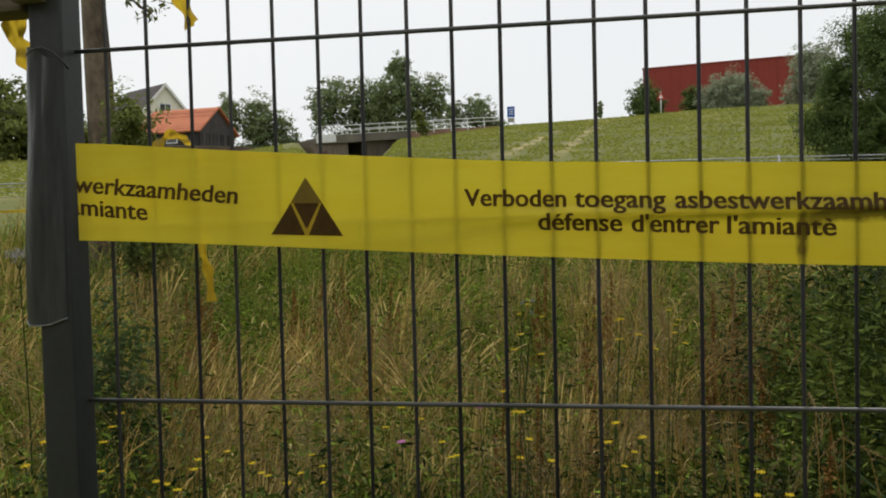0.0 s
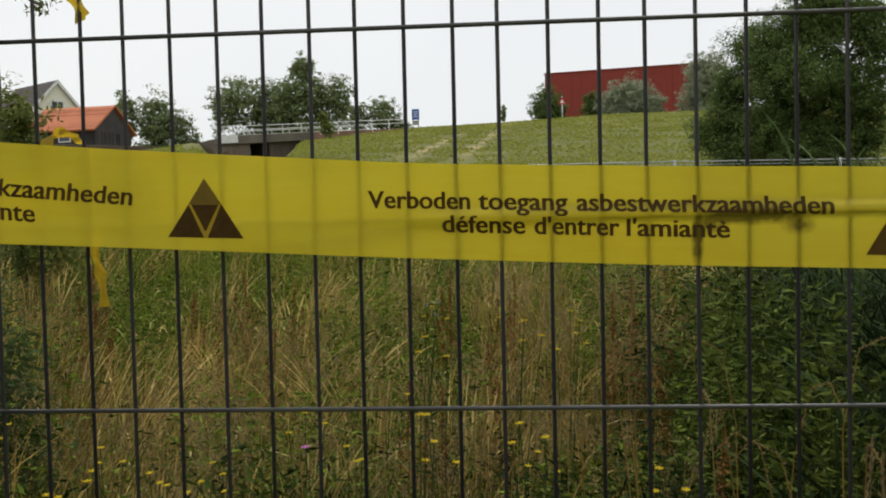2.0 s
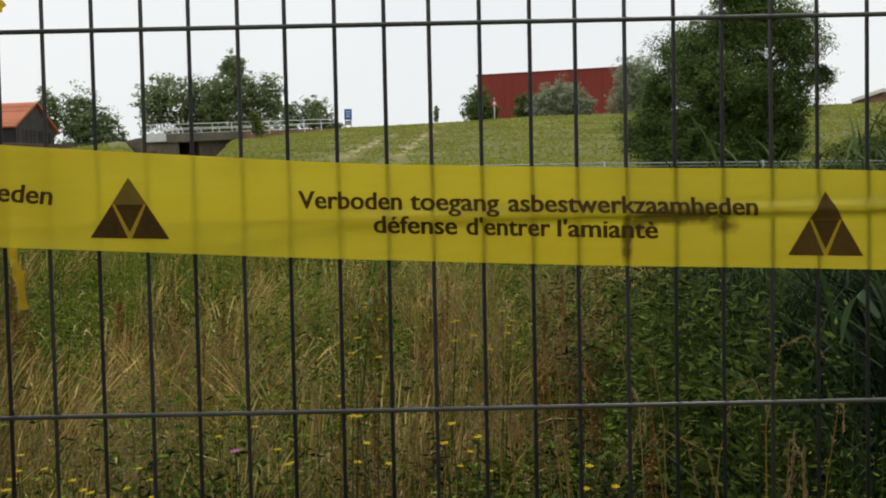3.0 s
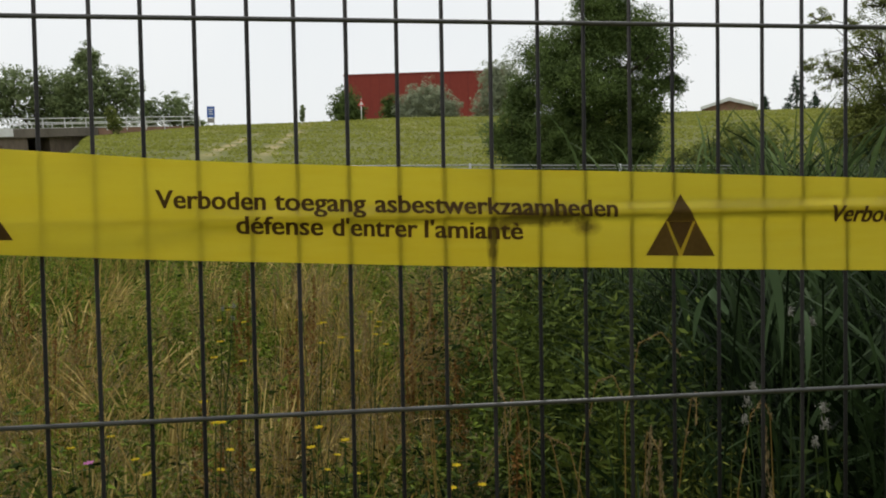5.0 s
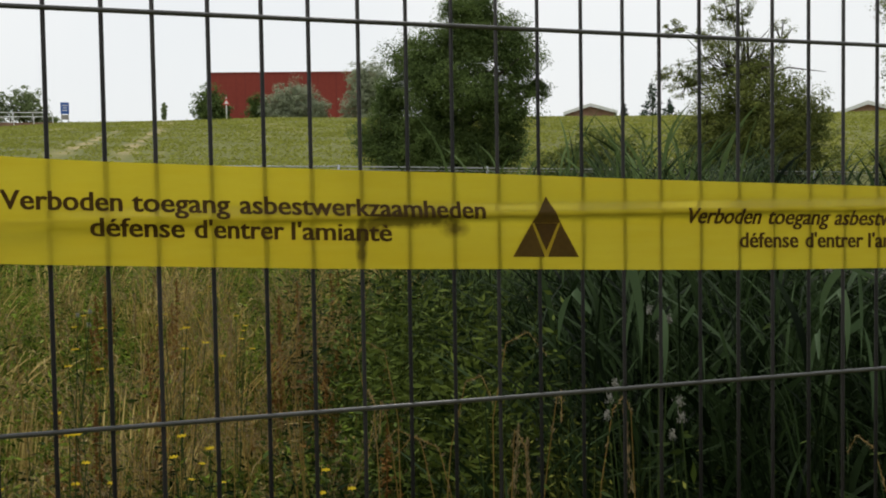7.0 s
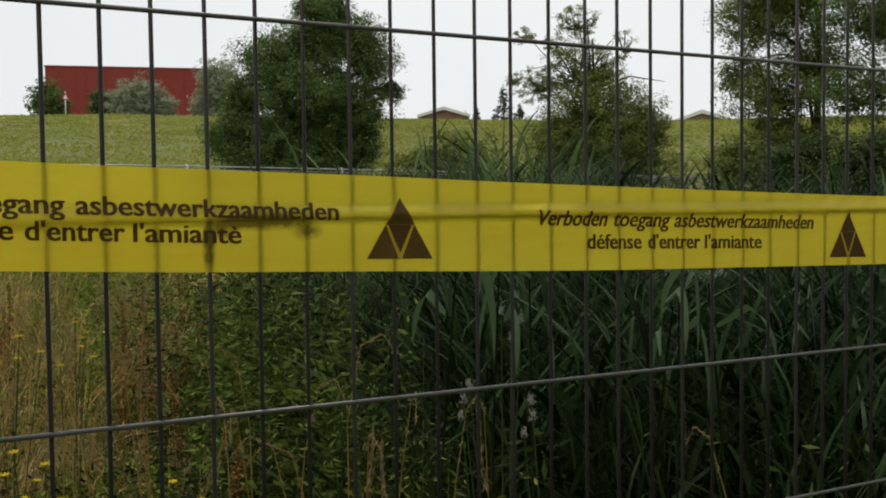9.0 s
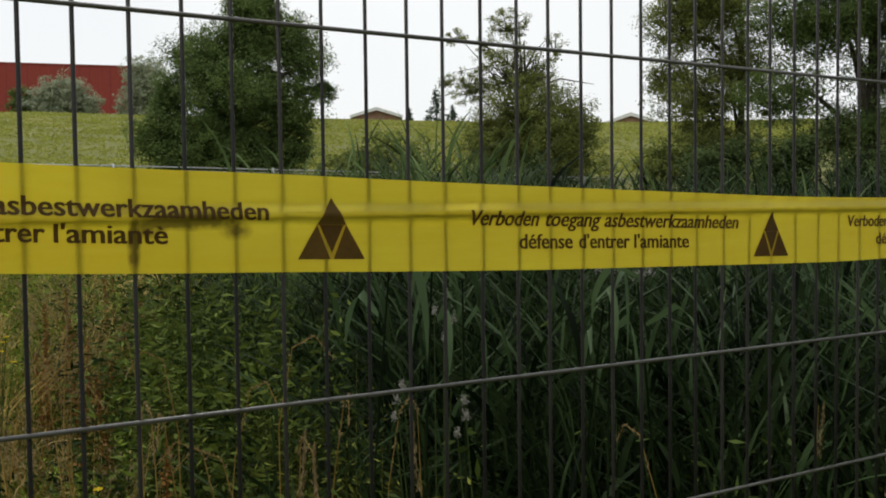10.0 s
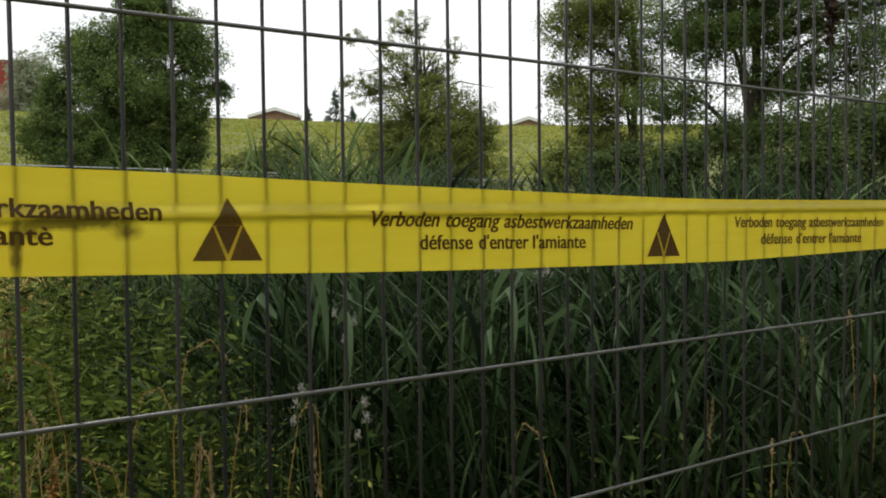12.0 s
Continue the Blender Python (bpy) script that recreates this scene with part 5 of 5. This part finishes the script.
# along the crest, in front of and beside the red hall
tree("willow_bush", "silvery grey-green willow bush before the red hall", 7.6, 104, 6.4, ((0, 0, 3.6, 3.0, 2.5, 2.9), (-1.8, 0, 2.6, 2.2, 2.0, 2.4), (2.2, 0, 2.4, 1.8, 2.0, 2.2)), M_LEAF_C, 10080, 0.29, 0.15, 0.4, limbs=6, clump=0.45, category="bush")
tree("dark_bush", "dark green bush at the corner of the red hall", 2.6, 103, 5.0, ((-0.3, 0, 3.1, 1.9, 1.8, 2.7), (0.8, 0, 2.0, 1.5, 1.5, 2.0)), M_LEAF_A, 6120, 0.29, 0.15, 0.5, limbs=6, clump=0.45, category="bush")
tree("dark_bush", "dark green bush before the red hall", 5.4, 106, 3.8, ((0, 0, 2.8, 1.7, 1.5, 2.3), (1.8, 0, 1.8, 1.5, 1.2, 1.8)), M_LEAF_A, 5400, 0.29, 0.12, 0.5, limbs=5, clump=0.45, category="bush")
tree("willow_tree", "silvery grey-green willow beside the red hall", 11.6, 100, 8.4, ((0, 0, 4.6, 2.2, 2.2, 3.6), (1.6, 0, 5.0, 2.0, 2.0, 3.6), (0, 0, 2, 2.6, 2, 2)), M_LEAF_C, 8280, 0.29, 0.2, 0.4, limbs=8, clump=0.45)
tree("small_bush", "small lone bush on the crest of the bank", -0.25, 88, 1.9, ((0, 0, 1.3, 0.32, 0.35, 0.9),), M_LEAF_D, 260, 0.22, 0.03, 0.5, limbs=3, clump=0.3, category="bush")
# conifers on the crest
for az, d, h, w in ((27.9, 105, 4.0, 1.1), (29.6, 104, 6.4, 2.2), (30.6, 110, 5.0, 1.6)):
    tree("conifer", "dark narrow conifer on the crest of the bank", az, d, h, tuple((0, 0, h * (0.15 + 0.17 * k), w * (1 - 0.19 * k), w * (1 - 0.19 * k), h * 0.13) for k in range(5)), M_NEEDLE, 1600, 0.35, 0.12, 0.25, limbs=8, clump=0.3, trunk_top=0.95)
# behind the bridge and the barn
tree("far_tree", "broad leafy tree behind the bridge", -15.6, 104, 8.6, ((-0.8, 0, 6.2, 3.4, 3.0, 3.6), (-3.4, 0, 5.4, 2.0, 2.2, 3.4), (1.6, 0, 5.8, 2.4, 2.4, 3.2), (2.4, 0, 3.6, 2.8, 2.5, 3.2), (0, 0, 1.8, 5.0, 3.0, 1.8)), M_LEAF_D, 9360, 0.35, 0.25, 0.5, limbs=8, clump=0.5)
tree("far_tree", "tall leafy tree behind the bridge", -12.2, 100, 10.4, ((-0.4, 0, 5.6, 2.9, 3.0, 4.0), (-0.8, 0, 9.0, 1.4, 1.5, 1.7), (2.7, 0, 5.4, 2.0, 2.0, 3.0), (-2.6, 0, 5.2, 2.0, 2.2, 3.2), (0, 0, 1.8, 4.6, 3.0, 1.8)), M_LEAF_D, 12240, 0.34, 0.25, 0.5, limbs=10, clump=0.5)
tree("far_tree", "leafy tree behind the bridge railing", -7.9, 112, 5.6, ((0.2, 0, 4.5, 2.2, 2.2, 2.6), (-2.8, 0, 4.0, 1.8, 1.8, 2.4), (2.2, 0, 2.6, 1.6, 1.8, 1.8), (0, 0, 1.2, 3.4, 2, 1.2)), M_LEAF_D, 5400, 0.34, 0.2, 0.5, limbs=6, clump=0.5)
tree("far_tree", "leafy tree beside the barn", -21.6, 108, 7.6, ((0.3, 0, 5.0, 2.4, 2.4, 3.6), (-3.0, 0, 5.2, 1.5, 1.8, 3.6), (2.8, 0, 3.8, 2.0, 2.0, 2.8), (4.4, 0, 1.8, 1.6, 1.6, 1.6), (0, 0, 1.4, 4.4, 2, 1.4)), M_LEAF_D, 9360, 0.34, 0.2, 0.5, limbs=8, clump=0.5)
tree("small_bush", "small light green bush growing at the bridge railing", -11.35, 80, 2.7, ((0, 0, 1.2, 0.7, 0.6, 1.2),), M_LEAF_B, 700, 0.22, 0.04, 0.5, limbs=4, clump=0.35, category="bush")
tree("far_tree", "light green round tree beyond the lawn hedge", -35.8, 70, 6.0, ((0, 0, 4.2, 1.8, 1.8, 1.5), (-2, 0, 3.6, 1.8, 1.8, 1.6), (1.8, 0, 3.0, 1.3, 1.5, 1.2)), M_LEAF_B, 2600, 0.3, 0.15, 0.5, limbs=7, clump=0.4)
for az, d, h, w in ((-35.0, 47, 3.2, 2.0), (-37.2, 46, 3.6, 2.2), (-39.5, 44, 4.2, 2.5), (-33.2, 52, 3.6, 2.0), (-43, 44, 4.8, 2.6)):
    tree("hedge_tree", "rounded green bush at the far edge of the lawn", az, d, h, ((0, 0, h * 0.5, w, w, h * 0.45), (w * 0.5, 0, h * 0.3, w * 0.8, w, h * 0.3)), M_LEAF_B, 2600, 0.28, 0.12, 0.5, limbs=6, clump=0.4, category="bush")


# ---------------------------------------------------------------- far buildings
def gable_house(name, label, az, d, turn, length, width, base, eaves, ridge, wall_mat, roof_mat, overhang=0.4, gable_mat=None):
    """A house whose ridge runs along its own x."""
    x, y = polar(az, d)
    z = float(ground_z(x, y)) + base
    root = tagged(empty(name, x, y, z, turn), label, "house" if name == "house" else "barn")
    l, w = length / 2, width / 2
    for sy in (-1, 1):
        box("wall", (-l, l, sy * w - 0.12, sy * w + 0.12, -3, eaves), wall_mat, root)
    for sx in (-1, 1):
        bm = bmesh.new()
        fs = []
        for o in (-0.12, 0.12):
            fs.append([bm.verts.new((sx * l + o, a, b)) for a, b in ((-w + 0.13, -3), (w - 0.13, -3), (w - 0.13, eaves), (0, ridge - 0.1), (-w + 0.13, eaves))])
        bm.faces.new(fs[0])
        bm.faces.new(fs[1][::-1])
        for k in range(5):
            bm.faces.new((fs[0][k], fs[0][(k + 1) % 5], fs[1][(k + 1) % 5], fs[1][k]))
        bmesh.ops.recalc_face_normals(bm, faces=bm.faces[:])
        part("gable_wall", bm, gable_mat or wall_mat, root)
    slope = math.hypot(w + overhang, ridge - eaves + overhang * (ridge - eaves) / w)
    pitch = math.atan2(ridge - eaves, w)
    for sy in (-1, 1):
        bm = bmesh.new()
        add_box(bm, -l - overhang, l + overhang, -slope, 0, 0.0, 0.14)
        r = part("roof", bm, roof_mat, root)
        r.matrix_local = Matrix.Translation((0, 0, ridge)) @ (pose(0, 0, 0, 0, 0, 180) if sy > 0 else Matrix()) @ Matrix.Rotation(pitch, 4, "X")
        bm = bmesh.new()
        add_box(bm, -l - overhang, l + overhang, -slope, -slope + 0.20, 0.143, 0.165)
        course = part("tile_course", bm, roof_mat, r)
        for k in range(1, int(slope / 0.36)):
            o = course.copy()
            o.location.y = k * 0.36
            scene.collection.objects.link(o)
    return root


def verge(root, length, width, eaves, ridge, sx, overhang=0.4):
    """White boards along the slopes of a gable."""
    w = width / 2
    for sy in (-1, 1):
        bm = bmesh.new()
        x0 = sx * (length / 2 + overhang)
        e = eaves - overhang * (ridge - eaves) / w
        vs = []
        for o in (-0.06, 0.06):
            vs.append([bm.verts.new((x0 + o, a, b)) for a, b in ((0, ridge + 0.2), (sy * (w + overhang), e + 0.2), (sy * (w + overhang), e - 0.2), (0, ridge - 0.25))])
        bm.faces.new(vs[0])
        bm.faces.new(vs[1][::-1])
        for k in range(4):
            bm.faces.new((vs[0][k], vs[0][(k + 1) % 4], vs[1][(k + 1) % 4], vs[1][k]))
        bmesh.ops.recalc_face_normals(bm, faces=bm.faces[:])
        part("bargeboard", bm, M_WHITE, root, "white bargeboard")


barn = gable_house("barn", "dark tarred timber barn with an orange tiled roof", -25.65, 90, -8, 6.3, 6.0, 0.0, 2.2, 4.35, M_TAR, M_TILE)
for k in range(9):
    box("board", (3.28, 3.32, -2.6 + k * 0.6, -2.06 + k * 0.6, -1, 1.95), M_TAR, barn)
box("window_frame", (-0.2, 1.0, -3.16, -3.121, 1.0, 1.7), M_WHITE, barn, "small white barn window")
box("pane", (-0.1, 0.9, -3.175, -3.162, 1.1, 1.6), M_GLASS, barn)
house = gable_house("house", "cream gabled house with a dark tiled roof and white verges", -27.95, 118, -35, 9.0, 6.2, 0.0, 6.8, 10.2, M_RENDER, M_ROOF)
verge(house, 9.0, 6.2, 6.8, 10.2, 1)
win = box("window", (4.60, 4.66, -0.8, 0.8, 6.6, 8.0), M_WHITE, house, "white framed gable window")
box("pane", (4.655, 4.68, -0.65, 0.65, 6.75, 7.85), M_GLASS, win)
box("pane_bar", (4.675, 4.69, -0.04, 0.04, 6.75, 7.85), M_WHITE, win)


def build_hall():
    x, y = polar(2.36, 125)
    x1, y1 = polar(12.5, 122.5)
    z = float(ground_z(x, y))
    turn = math.degrees(math.atan2(y1 - y, x1 - x))
    hall = tagged(empty("red_hall", x, y, z, turn), "large plain dark red clad hall beyond the bank", "hall")
    length, height = math.hypot(x1 - x, y1 - y), 10.1
    box("wall", (0, length, 0, 0.3, -2, height), M_CLAD, hall)
    box("side_wall", (0, 0.3, 0.31, 22, -2, height), M_CLAD, hall)
    box("roof", (0, length, 0.31, 22, height - 0.3, height - 0.01), M_ROOF, hall)
    box("parapet_cap", (-0.1, length + 0.1, -0.1, 0.4, height + 0.003, height + 0.18), M_RIB, hall, "dark red metal coping")
    n = int(length / 1.2)
    bm = bmesh.new()
    add_box(bm, 0, 0.10, -0.025, -0.002, -2, height - 0.02)
    rib = part("cladding_rib", bm, M_RIB, hall)
    for k in range(1, n):
        o = rib.copy()
        o.location.x = k * 1.2
        scene.collection.objects.link(o)


build_hall()

for az, d, w, top in ((25.85, 130, 6.2, 6.25), (41.6, 120, 5.6, 5.62)):
    x, y = polar(az, d)
    z0 = EYE_Z + d * math.tan(radians(top)) - float(ground_z(x, y))
    shed = gable_house("barn", "low building with a pale shallow roof beyond the bank", az, d, 90 - az, 9.0, w, 0.0, z0 - 0.95, z0, M_BRICK, M_CONCRETE, 0.5)
    verge(shed, 9.0, w, z0 - 0.95, z0, -1, 0.5)


# ---------------------------------------------------------------- bridge, railings, signs
def build_bridge():
    ax, ay = polar(-17.56, 80)
    bx, by = polar(-6.4, 88)
    turn = math.degrees(math.atan2(by - ay, bx - ax))
    za, zb = 8.66, 10.05
    length = math.hypot(bx - ax, by - ay)
    tilt = math.degrees(math.atan2(zb - za, length))
    bridge = tagged(empty("bridge"), "small concrete road bridge over a sunken way", "bridge")
    bridge.matrix_world = pose(ax, ay, za, 0, 0, turn) @ pose(0, 0, 0, 0, -tilt, 0)
    box("deck", (-0.6, 8.2, 0.0, 7.0, -0.58, -0.02), M_DECK, bridge, bevel=0.03)
    box("edge_beam", (-0.6, 8.2, -0.28, -0.005, -0.6, 0.12), M_DECK, bridge, "brownish grey weathered edge beam", bevel=0.03)
    box("footing_wall", (8.3, length, -0.1, 0.3, -0.9, 0.06), M_BRICK, bridge, "low brick plinth wall")
    box("abutment", (-0.9, 2.3, 0.02, 7.0, -5, -0.59), M_ABUT, bridge, "stained masonry abutment")
    box("abutment", (4.3, 8.6, 0.5, 7.0, -5, -0.59), M_ABUT, bridge, "stained masonry abutment")
    box("back_wall", (2.3, 4.3, 6.4, 7.0, -5, -0.59), M_ABUT, bridge)
    bm = bmesh.new()
    vs = []
    for o in (0.0, 0.45):
        vs.append([bm.verts.new((p, -0.2 + o - (0.2 - p) * 0.22, q)) for p, q in ((0.2, -5.0), (0.2, -1.15), (-8.5, -3.3), (-8.5, -5.5))])
    bm.faces.new(vs[0])
    bm.faces.new(vs[1][::-1])
    for k in range(4):
        bm.faces.new((vs[0][k], vs[0][(k + 1) % 4], vs[1][(k + 1) % 4], vs[1][k]))
    bmesh.ops.recalc_face_normals(bm, faces=bm.faces[:])
    part("wing_wall", bm, M_WALL, bridge, "sloping brick wing wall")
    for row, y0 in enumerate((0.0, 6.6)):
        rail = tagged(empty("railing"), "white painted steel pipe railing along the bridge road", "railing", group="bridge railings")
        rail.matrix_world = bridge.matrix_world @ Matrix.Translation((0, y0 - 0.1, 0.12))
        n = int(length / 1.75)
        for z in (0.80, 0.44):
            rod("rail", (-0.6 if row == 0 else 3.4, 0, z), (length, 0, z), 0.032, M_RAIL, rail)
        bm = bmesh.new()
        add_rod(bm, (0, 0, -0.3), (0, 0, 0.80), 0.045, sides=8)
        post = part("post", bm, M_RAIL, rail)
        post.location.x = 0 if row == 0 else 3.4
        for k in range(1 if row == 0 else 3, n + 1):
            o = post.copy()
            o.location.x = k * length / n
            scene.collection.objects.link(o)
        if row == 0:
            box("end_panel", (-0.7, 1.1, -0.30, -0.22, -0.62, 0.06), M_RAIL, rail, "white end board", bevel=0.01)


build_bridge()


def build_garden_wall():
    """Low brick wall on the bank before the barn, with a coping."""
    (ax, ay), (bx, by) = polar(-28.4, 81), polar(-21.3, 84)
    wall = tagged(empty("garden_wall"), "low dark brown brick garden wall with a coping before the barn", "garden wall")
    wall.matrix_world = pose(ax, ay, 7.0, 0, 0, math.degrees(math.atan2(by - ay, bx - ax)))
    length = math.hypot(bx - ax, by - ay)
    box("brickwork", (0, length, -0.11, 0.11, -1.2, 1.12), M_WALL, wall)
    box("coping", (-0.05, length + 0.05, -0.16, 0.16, 1.123, 1.2), M_DECK, wall, "grey coping", bevel=0.02)


build_garden_wall()


def build_signs():
    x, y = polar(-5.75, 90)
    z = float(ground_z(x, y))
    s = tagged(empty("blue_sign", x, y, z, 4), "blue road sign with white lines on two posts", "road sign")
    zt = EYE_Z + 90 * math.tan(radians(6.68)) - z
    for o in (-0.27, 0.27):
        rod("post", (o, 0.05, -0.3), (o, 0.05, zt), 0.045, M_STEEL, s)
    box("board", (-0.36, 0.36, -0.04, 0.0, zt - 1.05, zt), M_BLUE, s, bevel=0.01)
    for k, w in enumerate((0.24, 0.17, 0.2)):
        box("print_bar", (-w, w, -0.05, -0.042, zt - 0.32 - 0.22 * k, zt - 0.24 - 0.22 * k), M_WHITE, s, "white printed bar")
    box("lower_board", (-0.32, 0.32, -0.04, 0.0, zt - 1.55, zt - 1.12), M_CONCRETE, s, "pale grey board")
    x, y = polar(3.4, 86.5)
    z = float(ground_z(x, y))
    s = tagged(empty("warning_sign", x, y, z), "small red and white triangular warning sign on a post", "road sign")
    rod("post", (0, 0.03, -0.3), (0, 0.03, 2.15), 0.05, M_WHITE, s)
    for name, pts, y0, y1, mat in (("plate", ((-0.36, 1.45), (0.36, 1.45), (0, 2.1)), -0.03, -0.052, M_RED), ("white_field", ((-0.2, 1.53), (0.2, 1.53), (0, 1.9)), -0.056, -0.062, M_WHITE)):
        bm = bmesh.new()
        back, front = ([bm.verts.new((px, yy, pz)) for px, pz in pts] for yy in (y0, y1))
        bm.faces.new(front)
        bm.faces.new(back[::-1])
        for k in range(3):
            bm.faces.new((back[k], back[(k + 1) % 3], front[(k + 1) % 3], front[k]))
        bmesh.ops.recalc_face_normals(bm, faces=bm.faces[:])
        part(name, bm, mat, s)


build_signs()


def build_far_fence():
    """A second wire fence beyond the reeds."""
    fence = tagged(empty("wire_fence"), "thin wire fence with slim steel posts beyond the meadow", "fence")
    tops = []
    for k in range(17):
        x = -14.0 + 2.875 * k
        y = 13.7 + x * (0.21 if x > 0 else 0.122) + (0.5 if 3 < k < 6 else 0)
        z = 2.41 - 0.11 * min(max(-x / 6.0, 0.0), 1.0)
        g = float(ground_z(x, y))
        tops.append((x, y, z))
        rod("fence_stake", (x, y, g - 0.3), (x, y, z + 0.03), 0.022, M_STEEL, fence)
    for z, r, mat in ((0, 0.011, M_STEEL), (-0.055, 0.006, M_STEEL), (-0.15, 0.004, M_GREENWIRE), (-0.22, 0.004, M_GREENWIRE), (-0.45, 0.004, M_GREENWIRE), (-0.7, 0.004, M_GREENWIRE)):
        for p, q in zip(tops, tops[1:]):
            rod("strand", (p[0], p[1], p[2] + z), (q[0], q[1], q[2] + z), r, mat, fence, sides=6)


build_far_fence()

# striped barrier tape across the far end of the meadow
xa, ya = polar(-44, 10)
xb, yb = polar(-30.5, 10.5)
ribbon("barrier_tape", [(xa, ya, 1.78), ((xa + xb) / 2, (ya + yb) / 2, 1.74), (xb, yb, 1.80)], 0.035, M_SCRAP, "thin yellow barrier tape strung across the meadow", "barrier tape", 0.1)


def umbel(height):
    root = tagged(empty("umbel_flower"), "white umbel flower head on a tall stem", "flower", group="umbel flowers")
    bm = bmesh.new()
    add_tube(bm, [(0, 0, 0), (0.01, 0, height * 0.6), (0, 0, height - 0.04)], [0.004, 0.003, 0.002], 6)
    for k in range(12):
        a = k * 2.4
        r = 0.045 * math.sqrt((k + 0.5) / 12)
        add_tube(bm, [(0, 0, height - 0.04), (r * math.cos(a), r * math.sin(a), height - 0.005 * k / 12)], [0.001, 0.0007], 4)
    part("stem", bm, M_STALK, root)
    a = np.arange(12) * 2.4
    r = 0.045 * np.sqrt((np.arange(12) + 0.5) / 12)
    cc = np.repeat(np.stack([r * np.cos(a), r * np.sin(a), height - 0.005 * np.arange(12) / 12], 1), 16, 0) + rng.normal(size=(192, 3)) * 0.006
    tagged(sheet("flower_head", *leaves(cc, rng.uniform(0.005, 0.010, 192), 0.8), M_FLUFF, root), kind="stuff")
    return root


strew(umbel(1.0), [top_at(*s) for s in ((-35.1, -1.4, 3.4), (42.4, -3.2, 3.0), (44.0, -3.8, 3.2))], 1.0)
